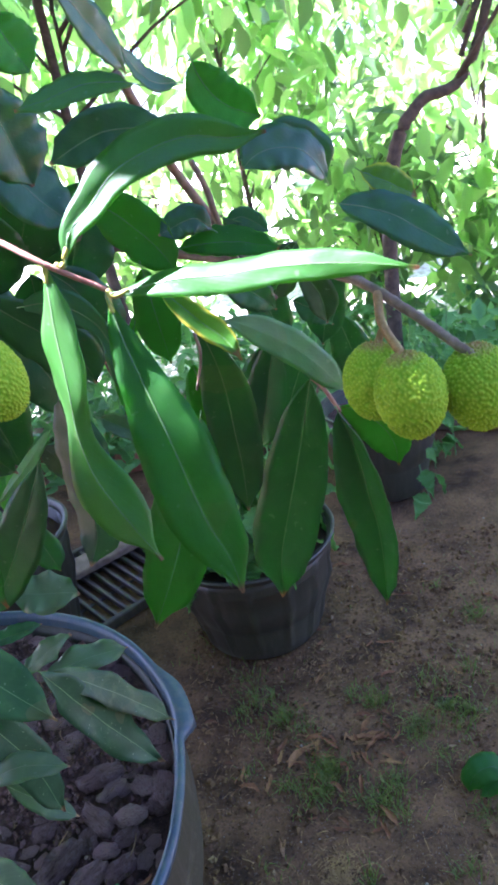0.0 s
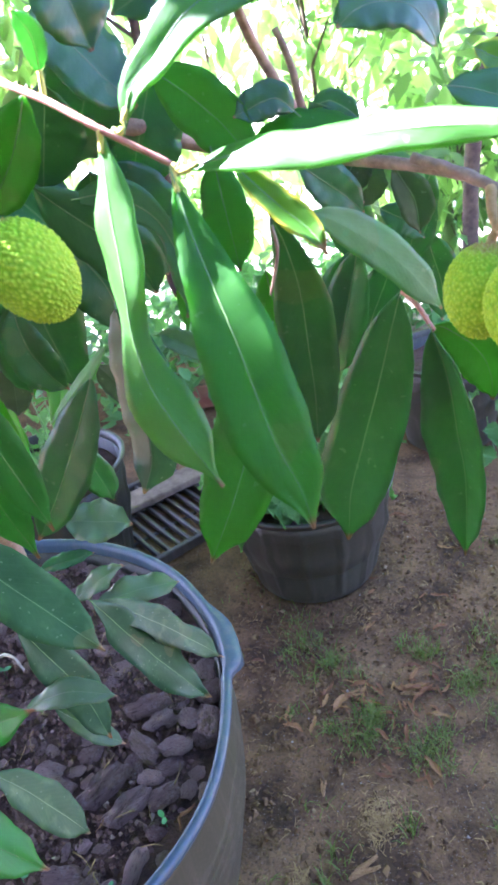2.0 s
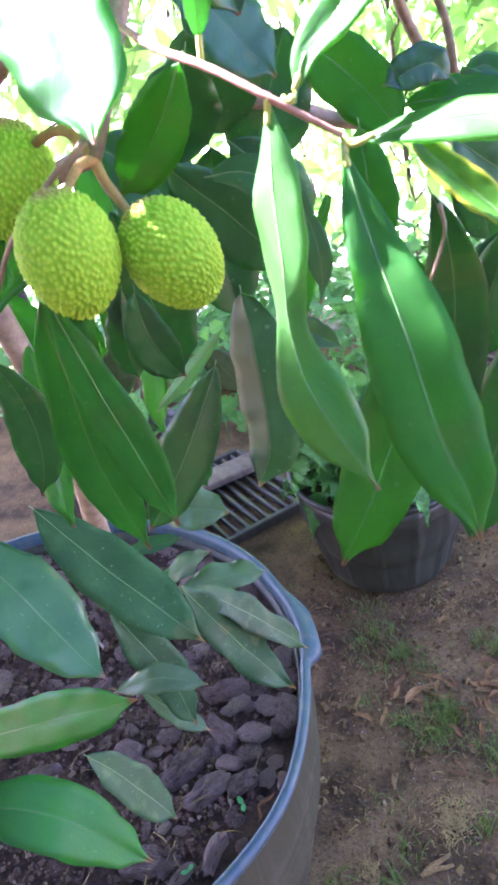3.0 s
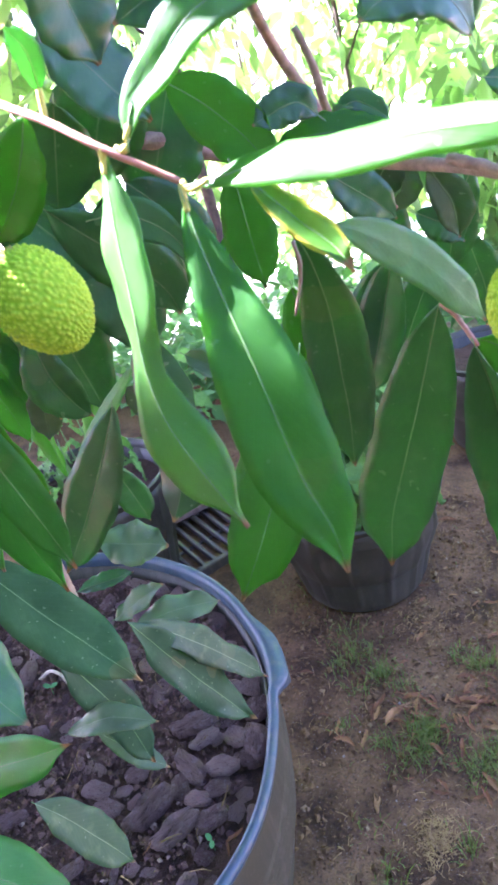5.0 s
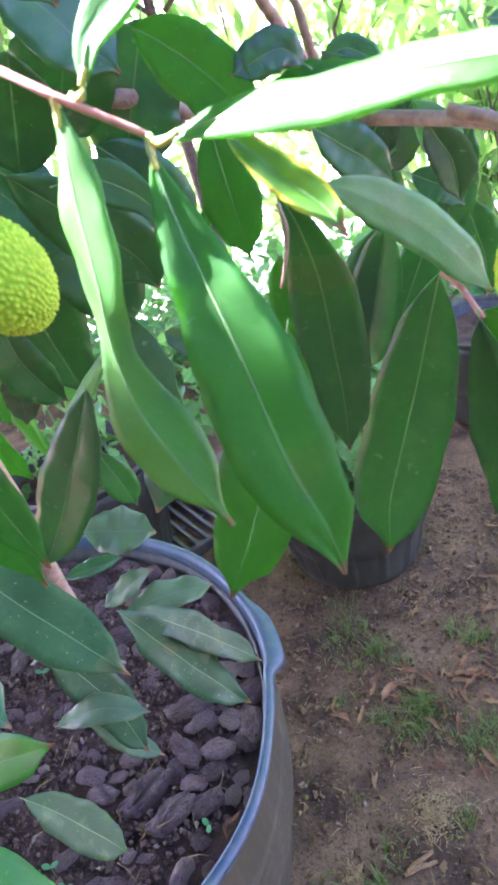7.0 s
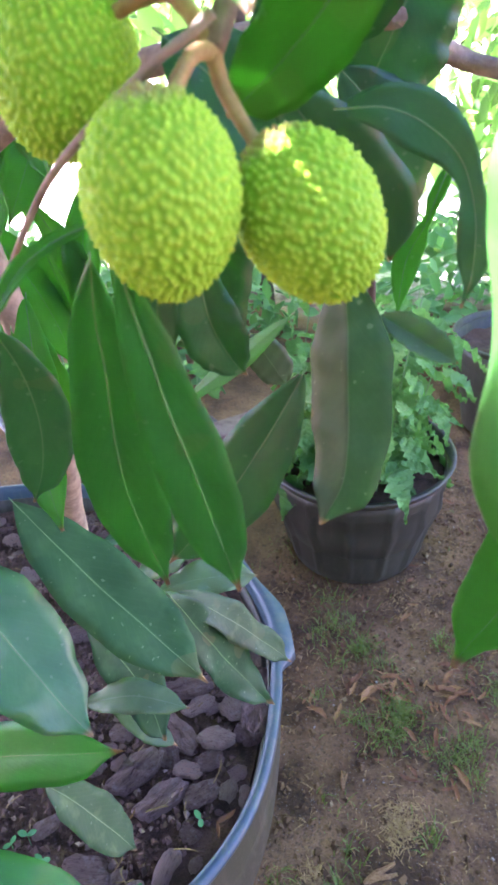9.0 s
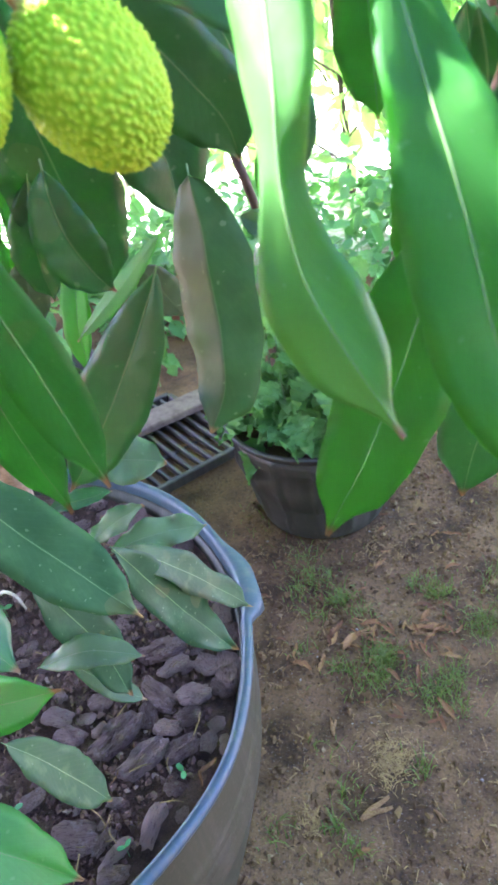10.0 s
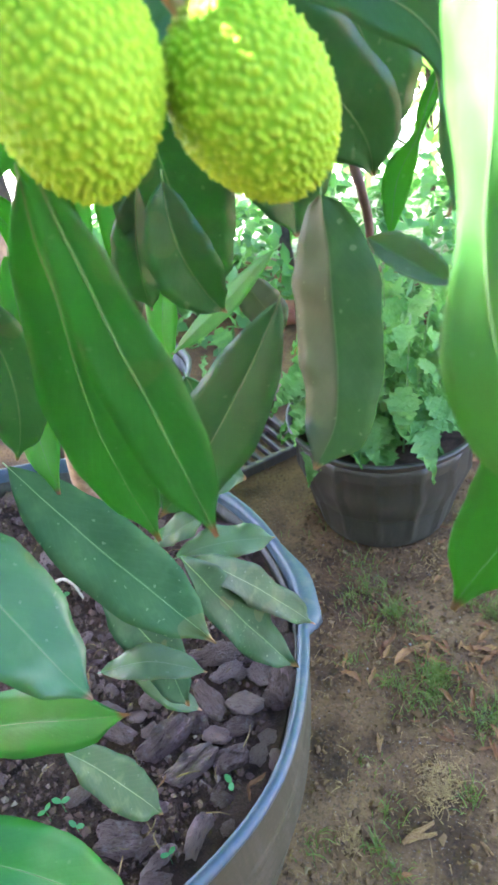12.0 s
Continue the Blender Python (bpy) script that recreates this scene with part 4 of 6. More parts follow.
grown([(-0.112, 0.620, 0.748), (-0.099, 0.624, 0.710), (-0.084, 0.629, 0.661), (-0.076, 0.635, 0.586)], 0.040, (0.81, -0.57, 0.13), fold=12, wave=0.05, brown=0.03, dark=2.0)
grown([(-0.119, 0.600, 0.672), (-0.094, 0.602, 0.683), (-0.072, 0.604, 0.687), (-0.037, 0.607, 0.678)], 0.026, (-0.03, -0.38, 0.93), fold=12, wave=0.05, brown=0.02, pale=1.0)
grown([(-0.124, 0.640, 0.623), (-0.107, 0.644, 0.598), (-0.090, 0.647, 0.576), (-0.072, 0.650, 0.558)], 0.024, (0.76, -0.34, 0.55), fold=14, brown=0.06, dusty=1.0)
leaf((-0.061, 0.660, 0.825), (-0.003, 0.659, 0.818), 0.039, (0.09, -0.54, 0.84), fold=12, wave=0.08, brown=0.02, pale=1.0)
leaf((-0.048, 0.700, 0.870), (-0.036, 0.710, 0.809), 0.029, (0.35, -0.93, -0.08), fold=12, shaded=1.0)
grown([(0.051, 0.537, 1.090), (0.059, 0.545, 1.078), (0.072, 0.556, 1.060), (0.084, 0.565, 1.041), (0.087, 0.571, 1.026)], 0.034, (0.35, -0.89, -0.28), fold=10, peak=0.55, shaded=1.0)
grown([(0.072, 0.535, 1.083), (0.084, 0.534, 1.083), (0.096, 0.533, 1.078), (0.106, 0.533, 1.069), (0.111, 0.532, 1.057), (0.113, 0.531, 1.045), (0.113, 0.531, 1.033), (0.111, 0.530, 1.024)], 0.018, (0.04, -0.99, 0.11), widths=(0.25, 0.75, 1.0, 0.95, 0.6, 0.35, 0.62, 0.66, 0.4, 0.02), fold=12, shaded=1.0)
grown([(0.109, 0.620, 1.053), (0.104, 0.615, 1.040), (0.100, 0.611, 1.028), (0.094, 0.607, 1.017), (0.092, 0.604, 1.005), (0.091, 0.600, 0.991)], 0.013, (0.11, -0.95, 0.28), widths=(0.3, 0.5, 0.55, 0.4, 0.9, 1.0, 0.8, 0.4, 0.02), turns=(0, 30, 60, 20, 0, 0), fold=14)
leaf((0.085, 0.565, 1.006), (0.115, 0.555, 0.992), 0.019, (0.02, -0.79, 0.61), fold=45, pale=1.0)
leaf((0.021, 0.540, 1.036), (0.035, 0.545, 0.987), 0.026, (0.26, -0.97, -0.02), fold=25, shaded=1.0, brown=0.06, side=0.098, bend=0.017)
leaf((0.046, 0.585, 0.996), (-0.012, 0.600, 0.941), 0.011, (0.43, 0.88, -0.21), fold=20)
leaf((-0.014, 0.600, 1.020), (-0.023, 0.610, 0.959), 0.024, (0.02, -0.99, -0.16), fold=20, shaded=1.0, side=0.047, bend=0.017)
leaf((0.015, 0.470, 1.066), (-0.012, 0.460, 1.043), 0.006, (-0.09, -0.87, 0.48), fold=25, side=0.104, bend=0.06)
leaf((-0.042, 0.500, 1.023), (-0.057, 0.520, 0.933), 0.026, (0.40, -0.88, -0.26), fold=12, shaded=1.0, side=-0.098, bend=-0.017)
leaf((0.018, 0.630, 0.967), (0.035, 0.640, 0.933), 0.022, (-0.35, 0.93, 0.10), fold=10, old=0.6)
leaf((-0.007, 0.530, 1.172), (0.061, 0.450, 1.109), 0.042, (-0.07, -0.65, 0.76), fold=8, peak=0.6, arch=0.1, side=-0.1, bend=-0.0)
leaf((0.084, 0.478, 1.125), (0.044, 0.500, 1.086), 0.024, (-0.20, -0.93, -0.32), fold=14, side=-0.04, bend=-0.006)
leaf((0.070, 0.535, 1.129), (0.050, 0.550, 1.087), 0.036, (0.24, -0.87, -0.43), fold=10, shaded=1.0)
grown([(0.093, 0.475, 1.131), (0.095, 0.471, 1.137), (0.096, 0.467, 1.142), (0.094, 0.462, 1.148)], 0.009, (0.54, -0.65, -0.54), fold=14, shaded=1.0, stalk=(0.092, 0.474, 1.123))
leaf((0.110, 0.560, 1.127), (0.150, 0.550, 1.084), 0.029, (-0.15, -0.98, 0.09), fold=14, side=-0.059, bend=-0.012)
leaf((0.134, 0.540, 1.091), (0.138, 0.540, 1.040), 0.023, (0.02, -1.00, 0.00), fold=10)
leaf((0.049, 0.620, 1.086), (0.038, 0.640, 0.998), 0.051, (0.33, -0.91, -0.25), fold=10, shaded=1.0)
leaf((-0.008, 0.600, 1.065), (0.004, 0.620, 0.958), 0.053, (0.37, -0.92, -0.13), fold=14, shaded=1.0)
grown([(0.162, 0.520, 1.151), (0.149, 0.515, 1.153), (0.134, 0.509, 1.153), (0.114, 0.500, 1.145)], 0.021, (0.36, -0.91, 0.18), fold=10, shaded=1.0, sharp=1.2)
grown([(0.155, 0.500, 1.168), (0.146, 0.496, 1.170), (0.136, 0.491, 1.170), (0.123, 0.485, 1.167), (0.112, 0.480, 1.165)], 0.014, (0.27, -0.68, 0.68), fold=8, peak=0.5, lit_shiny=1.0)
grown([(0.140, 0.472, 1.200), (0.144, 0.481, 1.192), (0.149, 0.491, 1.182), (0.152, 0.496, 1.176), (0.153, 0.500, 1.172)], 0.016, (0.87, -0.49, -0.09), fold=14, shaded=1.0, peak=0.45)
grown([(0.170, 0.520, 1.167), (0.162, 0.514, 1.168), (0.157, 0.509, 1.172), (0.154, 0.503, 1.178), (0.153, 0.500, 1.182)], 0.010, (0.82, -0.53, 0.23), fold=16, shaded=1.0)
grown([(0.174, 0.570, 1.178), (0.178, 0.573, 1.167), (0.187, 0.576, 1.157), (0.203, 0.580, 1.149)], 0.026, (0.34, -0.94, 0.02), fold=18, sharp=1.2)
grown([(0.229, 0.540, 1.118), (0.222, 0.534, 1.130), (0.210, 0.529, 1.135), (0.199, 0.524, 1.134), (0.191, 0.520, 1.129)], 0.022, (0.51, -0.76, 0.41), fold=10, shaded=1.0, sharp=1.2)
grown([(0.190, 0.550, 1.132), (0.202, 0.553, 1.134), (0.216, 0.555, 1.134), (0.226, 0.558, 1.128), (0.231, 0.560, 1.117)], 0.026, (0.36, -0.82, 0.45), fold=34, shaded=1.0, sharp=1.1)
leaf((0.253, 0.600, 1.114), (0.283, 0.600, 1.096), 0.020, (0.26, -0.87, 0.43), fold=20, young=0.7)
grown([(0.238, 0.580, 1.101), (0.258, 0.577, 1.095), (0.276, 0.574, 1.084), (0.291, 0.572, 1.073), (0.304, 0.570, 1.065)], 0.026, (0.12, -0.88, 0.47), fold=10, shaded=1.0, peak=0.45)
leaf((0.152, 0.560, 1.095), (0.203, 0.560, 1.087), 0.021, (0.12, -0.66, 0.74), fold=14, side=-0.038, bend=0.032)
leaf((0.176, 0.580, 1.104), (0.204, 0.580, 1.085), 0.015, (0.12, 0.98, 0.18), fold=14, side=-0.141, bend=-0.051)
leaf((0.210, 0.600, 1.077), (0.226, 0.600, 1.041), 0.024, (0.32, 0.94, 0.14), fold=40)
leaf((0.201, 0.620, 1.075), (0.181, 0.620, 1.051), 0.023, (0.33, 0.90, -0.27), fold=20)
leaf((0.089, 0.520, 1.179), (0.095, 0.530, 1.137), 0.037, (0.78, -0.62, -0.04), fold=12, shaded=1.0)
leaf((0.067, 0.550, 1.158), (0.100, 0.560, 1.114), 0.039, (0.69, -0.61, 0.38), fold=12, shaded=1.0)
leaf((0.082, 0.580, 1.146), (0.049, 0.600, 1.092), 0.045, (0.09, -0.91, -0.40), fold=12, shaded=1.0)
leaf((0.097, 0.620, 1.133), (0.069, 0.620, 1.071), 0.048, (0.19, -0.98, -0.09), fold=12, shaded=1.0)
leaf((0.106, 0.500, 1.200), (0.113, 0.510, 1.179), 0.024, (0.77, -0.64, -0.05), fold=16)
leaf((-0.047, 0.640, 0.973), (-0.062, 0.650, 0.926), 0.025, (-0.24, 0.93, 0.27), fold=14, old=0.5)
grown([(0.193, 0.565, 1.037), (0.186, 0.568, 1.022), (0.175, 0.572, 0.999), (0.166, 0.575, 0.975)], 0.028, (-0.25, -0.97, -0.04), fold=12, shaded=1.0)
grown([(0.212, 0.600, 1.022), (0.205, 0.603, 1.004), (0.196, 0.606, 0.982), (0.187, 0.610, 0.956)], 0.029, (-0.09, -0.99, -0.11), fold=10, shaded=1.0)
grown([(0.170, 0.550, 1.081), (0.180, 0.554, 1.072), (0.189, 0.557, 1.064), (0.197, 0.560, 1.055)], 0.020, (0.44, -0.89, 0.12), fold=12, shaded=1.0)
grown([(0.213, 0.585, 1.070), (0.218, 0.586, 1.061), (0.223, 0.588, 1.051), (0.225, 0.590, 1.035)], 0.020, (0.18, -0.98, -0.08), fold=24, dusty=1.0)
grown([(0.207, 0.620, 1.044), (0.215, 0.620, 1.039), (0.223, 0.620, 1.034), (0.230, 0.620, 1.025)], 0.019, (0.17, -0.96, 0.21), fold=14, shaded=1.0)
grown([(0.206, 0.600, 1.080), (0.197, 0.604, 1.074), (0.191, 0.607, 1.066), (0.185, 0.610, 1.059)], 0.024, (-0.40, -0.92, -0.04), fold=14, dusty=1.0)
grown([(0.170, 0.560, 1.102), (0.164, 0.557, 1.108), (0.157, 0.555, 1.108), (0.144, 0.550, 1.104)], 0.017, (0.34, -0.86, 0.38), fold=12, shaded=1.0)
grown([(0.176, 0.580, 1.101), (0.185, 0.580, 1.103), (0.192, 0.580, 1.099), (0.199, 0.580, 1.093)], 0.012, (0.13, -0.92, 0.38), fold=12, shaded=1.0)
grown([(0.009, 0.560, 1.103), (0.025, 0.563, 1.089), (0.039, 0.566, 1.071), (0.056, 0.570, 1.051)], 0.043, (0.49, -0.83, 0.28), fold=10, shaded=1.0)
grown([(0.024, 0.590, 1.065), (0.039, 0.593, 1.049), (0.051, 0.597, 1.024), (0.053, 0.600, 0.996)], 0.042, (0.50, -0.86, 0.09), fold=12, shaded=1.0)
grown([(0.063, 0.610, 1.088), (0.076, 0.613, 1.073), (0.084, 0.616, 1.051), (0.081, 0.620, 1.023)], 0.037, (0.39, -0.92, -0.04), fold=10, shaded=1.0)
grown([(0.214, 0.630, 1.077), (0.207, 0.633, 1.068), (0.200, 0.636, 1.056), (0.195, 0.640, 1.041)], 0.026, (-0.24, -0.96, -0.14), fold=16, dusty=1.0)
grown([(0.241, 0.670, 1.052), (0.232, 0.674, 1.032), (0.228, 0.677, 1.011), (0.225, 0.680, 0.994)], 0.029, (-0.22, -0.97, -0.11), fold=12, shaded=1.0)
grown([(0.183, 0.670, 1.061), (0.187, 0.674, 1.040), (0.193, 0.677, 1.016), (0.197, 0.680, 1.000)], 0.032, (0.11, -0.98, -0.13), fold=12, shaded=1.0)
grown([(0.238, 0.700, 1.011), (0.245, 0.704, 0.988), (0.250, 0.707, 0.968), (0.250, 0.710, 0.943)], 0.030, (-0.03, -0.99, -0.15), fold=12, shaded=1.0)

# an unseen twig and leaf, added above the view to shade the long leaf
tube("twig", [(-0.16, 0.56, 1.36), (-0.10, 0.46, 1.24), (-0.05, 0.436, 1.215), (0.0, 0.437, 1.206)], 0.002, 0.0011, M_TWIG, tree, 7, 5)
leaf((0.0, 0.437, 1.206), (0.075, 0.435, 1.197), 0.034, (-0.35, 0.0, 0.93), fold=10)


def build_inner_leaves():
    """Leaves deeper in the tree, between the hanging twigs and the trunk."""
    rng = random.Random(17)
    for k in range(30):
        b = Vector((rng.uniform(-0.34, -0.05), rng.uniform(0.60, 0.86), rng.uniform(0.92, 1.12)))
        t = b + Vector((rng.uniform(-0.06, 0.07), rng.uniform(-0.07, 0.02), rng.uniform(-0.15, -0.08)))
        n = Vector((rng.uniform(-0.7, 0.7), -1, rng.uniform(-0.1, 0.8)))
        leaf_on(tree, b, t, rng.uniform(0.028, 0.045), n, fold=rng.uniform(6, 22), side=rng.uniform(-0.08, 0.08), bend=rng.uniform(0, 0.14), wave=0.02, old=0.0, peak=rng.uniform(0.45, 0.56))


build_inner_leaves()


# ---- leaves above the view, added for their shade ----
LEAF_TRIS = np.array([(0, 1, 2), (0, 2, 3), (1, 4, 5), (1, 5, 2), (2, 5, 6), (2, 6, 3), (4, 7, 5), (5, 7, 6)])


def thin_out(v):
    """Keeps scattered leaves above the view and outside gaps that aim sun at leaves."""
    k = v.reshape(-1, 8, 3)
    s = SUN_DIR / SUN_DIR.z
    spots = np.array([(0.34, 0.33, 0.33), (0.8, 0.1, 0.1), (0.1, 0.8, 0.1), (0.1, 0.1, 0.8), (0.45, 0.45, 0.1), (0.45, 0.1, 0.45), (0.1, 0.45, 0.45)])
    q = np.einsum("ntcd,sc->ntsd", k[:, LEAF_TRIS], spots).reshape(len(k), -1, 3)
    gx, gy = q[:, :, 0] - s.x * (q[:, :, 2] - 1.1), q[:, :, 1] - s.y * (q[:, :, 2] - 1.1)
    # each box is a hole cut along the sun's direction for one lit patch
    gap = (gx > 0.115) & (gx < 0.25) & (gy > 0.41) & (gy < 0.4595 + 0.25 * np.maximum(gx - 0.155, 0)) & ((gx < 0.18) | (gy < 0.455)) & ((gx > 0.142) | (gy > 0.447))
    gap |= (gx > 0.080) & (gx < 0.12) & (gy > 0.4485) & (gy < 0.46)
    gap |= (gx > 0.064) & (gx < 0.10) & (gy > 0.46) & (gy < 0.495)
    gap |= (gx > 0.07) & (gx < 0.10) & (gy > 0.447) & (gy < 0.458)
    gap |= (gx > 0.116) & (gx < 0.136) & (gy > 0.451) & (gy < 0.461)
    gap |= (gx > 0.123) & (gx < 0.143) & (gy > 0.4365) & (gy < 0.453)
    gap |= (gx > 0.105) & (gx < 0.133) & (gy > 0.573) & (gy < 0.584)
    ok = ~gap.any(1)
    ok &= (k[:, :, 2] > 1.20 + 0.20 * np.maximum(k[:, :, 1] - 0.2, 0)).all(1)
    i = np.where(ok)[0]
    return k[i].reshape(-1, 3), (np.arange(len(i))[:, None, None] * 8 + LEAF_TRIS[None]).reshape(-1, 3)


def build_crown():
    """Unseen leaf mass of the tree above the hanging twigs, added to shade them."""
    rng = np.random.RandomState(21)
    centers = [np.array((rng.uniform(-0.75, 0.45), rng.uniform(0.55, 1.15), rng.uniform(1.42, 1.95))) for k in range(80)]
    v, f = scatter_leaves(700, centers, (0.08, 0.08, 0.06), 0.13, 0.038, 35, 22)
    v, f = thin_out(v)
    tagged(part("crown", mesh_from("crown", v, f, M_CROWN), tree), kind="stuff")
    for k in range(0, 80, 6):
        c = centers[k]
        tube("twig", [TRUNK_TOP + np.array((0, 0, 0.2)), (TRUNK_TOP + c) / 2 + np.array((0, 0, 0.15)), c], 0.006, 0.002, M_BRANCH, tree, 6, 5)


build_crown()
# two unseen high leaves, added to shade the right-hand fruit and the young leaf
tube("twig", [(-0.25, 0.69, 1.45), (-0.23, 0.60, 1.50), (-0.185, 0.552, 1.522)], 0.002, 0.0011, M_TWIG, tree, 7, 5)
tube("twig", [(-0.185, 0.552, 1.522), (-0.190, 0.535, 1.513), (-0.185, 0.5215, 1.508)], 0.0011, 0.0008, M_TWIG, tree, 7, 4)
leaf((-0.185, 0.552, 1.522), (-0.030, 0.545, 1.500), 0.034, (-0.60, 0.10, 0.79), fold=6)
leaf((-0.185, 0.5215, 1.508), (-0.130, 0.517, 1.497), 0.017, (-0.60, 0.10, 0.79), fold=4)
# more unseen high leaves, each added to block the sun from one fruit or leaf
for gx, gy, high, long, wide in ((0.111, 0.4345, 1.60, 0.062, 0.026), (0.041, 0.4610, 1.56, 0.030, 0.020), (0.052, 0.484, 1.57, 0.034, 0.022), (0.068, 0.538, 1.58, 0.036, 0.026), (0.216, 0.491, 1.62, 0.086, 0.024), (0.192, 0.470, 1.60, 0.046, 0.036), (0.228, 0.468, 1.61, 0.056, 0.032), (-0.43, 0.68, 1.50, 0.16, 0.06), (-0.340, 0.545, 1.50, 0.15, 0.05)):
    c = np.array((gx + SUN_DIR.x / SUN_DIR.z * (high - 1.1), gy + SUN_DIR.y / SUN_DIR.z * (high - 1.1), high))
    half = np.array((0.79, 0.0, 0.60)) * long / 2
    tube("twig", [(-0.25, 0.69, 1.50), (np.array((-0.25, 0.69, 1.50)) + c) / 2 + np.array((0, 0, 0.06)), c - half], 0.0016, 0.0009, M_TWIG, tree, 6, 5)
    leaf(c - half, c + half, wide, (-0.60, 0.10, 0.79), fold=4)


# ---- pots behind ----
def nursery_pot(name, at, r_base, r_rim, height, flutes, label):
    pot = thing(name, at, label=label, category="plant pot")
    def flute(w, r, z):
        if height * 0.03 < z < height * 0.92 and flutes:
            q = abs(((w * flutes / (2 * math.pi)) % 1.0) - 0.5)
            return r + (0.006 if q < 0.09 else 0.0), z
        return r, z
    H = height
    out = [(0.01, 0.0), (r_base - 0.01, 0.0), (r_base, 0.008)]
    for i in range(1, 11):
        t = i / 10
        out.append((r_base + (r_rim - 0.006 - r_base) * t, 0.008 + (H * 0.94 - 0.008) * t))
    v, f = lathe(out + [(r_rim - 0.014, H * 0.94), (r_rim - 0.016, H * 0.6), (r_base - 0.008, 0.02), (0.01, 0.02)], 144, at, flute)
    part("body", mesh_from("body", v, f, M_POT_DARK), pot)
    lip = [(r_rim - 0.012, H * 0.938), (r_rim - 0.003, H * 0.938), (r_rim, H * 0.942), (r_rim + 0.001, H * 0.975), (r_rim + 0.005, H * 0.98), (r_rim + 0.006, H * 0.995), (r_rim + 0.001, H), (r_rim - 0.006, H * 0.995), (r_rim - 0.010, H * 0.95), (r_rim - 0.013, H * 0.86)]
    v, f = lathe(lip, 144, at)
    part("rim", mesh_from("rim", v, f, M_POT_DARK), pot)
    verts, faces = [(at[0], at[1], at[2] + H * 0.86)], []
    for i in range(1, 9):
        for k in range(48):
            w = 2 * math.pi * k / 48
            r = (r_rim - 0.017) * i / 8
            x, y = at[0] + r * math.cos(w), at[1] + r * math.sin(w)
            verts.append((x, y, at[2] + H * 0.84 + 0.012 * noise.noise((x * 20, y * 20, 3))))
    for k in range(48):
        faces.append((0, 1 + k, 1 + (k + 1) % 48))
    for i in range(7):
        for k in range(48):
            a, b = 1 + i * 48, 1 + (i + 1) * 48
            faces.append((a + k, b + k, b + (k + 1) % 48, a + (k + 1) % 48))
    part("soil", mesh_from("soil", verts, faces, M_SOIL), pot, "dark potting soil")
    return pot


MID = (0.032, 1.588, 0.0)
nursery_pot("plant_pot", MID, 0.148, 0.206, 0.278, 14, "black ribbed plastic nursery pot full of leafy green seedlings")
nursery_pot("plant_pot", (0.45, 2.21, 0.0), 0.135, 0.185, 0.30, 0, "plain black plastic nursery pot with bare soil beside a log")
nursery_pot("plant_pot", (-0.62, 1.62, 0.0), 0.15, 0.20, 0.34, 14, "dark blue-black nursery pot behind the large tub")


# ---- toothed-leaf seedlings ----
def toothed_leaf(seed):
    """A broad leaf with coarse teeth, unit length along y."""
    rng = np.random.RandomState(seed)
    n = 18
    left, mid, right = [], [], []
    for i in range(n + 1):
        v = i / n
        w = 0.32 * (min(v / 0.30, 1.0) ** 0.6) * (min((1 - v) / 0.72, 1.0) ** 1.15) + 0.004
        tooth = 1.16 if i % 2 else 0.90
        z = -0.28 * v * v + 0.04 * rng.normal()
        left.append((-w * tooth, v - (0.03 if i % 2 else 0), z + 0.09 + 0.03 * rng.normal()))
        mid.append((0, v, z))
        right.append((w * tooth, v - (0.03 if i % 2 else 0), z + 0.09 + 0.03 * rng.normal()))
    verts = left + mid + right
    k = n + 1
    faces = []
    for i in range(n):
        faces += [(i, k + i, k + i + 1, i + 1), (k + i, 2 * k + i, 2 * k + i + 1, k + i + 1)]
    return mesh_from("leaf", verts, faces, M_SEED, True)


def seedling_material():
    m = Nodes("seedling_leaf")
    ns = m.noise(60.0, 4.0)
    col = m.mix(m.math("MULTIPLY_ADD", ns, 0.6, m.math("MULTIPLY_ADD", m.rand(), 0.8, -0.25), clamp=True), (0.085, 0.24, 0.050), (0.19, 0.40, 0.10))
    nor = m.bump(m.noise(14.0, 3.0), 0.5, 0.05)
    s = m.surface(col, 0.5, nor, 0.4)
    tr = m.add("ShaderNodeBsdfTranslucent", Color=m.mix(0.6, col, (0.22, 0.55, 0.08))).outputs[0]
    mx = m.add("ShaderNodeMixShader", Fac=0.32)
    m.tree.links.new(s, mx.inputs[1])
    m.tree.links.new(tr, mx.inputs[2])
    return m.done(mx.outputs[0])


M_SEED = seedling_material()
SEED_LEAVES = [toothed_leaf(k) for k in range(5)]


def seedling(at, height, leaves, size, seed, lean=(0, 0)):
    rng = random.Random(seed)
    plant = thing("seedling", at, label="leafy green seedling with toothed leaves", category="plant", group="seedlings behind the tub")
    top = np.array((at[0] + lean[0], at[1] + lean[1], at[2] + height))
    b = np.array(at)
    mid = (b + top) / 2 + np.array((rng.uniform(-.02, .02), rng.uniform(-.02, .02), 0))
    tube("stem", [b, mid, top], 0.0022, 0.0012, M_RIB, plant, 6, 5)
    for k in range(leaves):
        t = 0.08 + 0.92 * (k + rng.random()) / leaves
        p = b * (1 - t) ** 2 + 2 * mid * t * (1 - t) + top * t * t
        az = k * 137.5 + rng.uniform(-25, 25)
        s = size * rng.uniform(0.65, 1.2) * (1.1 - 0.45 * t)
        out = 0.02 + 0.03 * (1 - t)
        m = Matrix.Translation(p) @ pose(0, 0, 0, 0, 0, az) @ pose(0, out, 0, rng.uniform(-65, 5), rng.uniform(-25, 25), 0) @ Matrix.Diagonal((s, s, s, 1))
        part("leaf", SEED_LEAVES[k % 5], plant, at=m)
    return plant


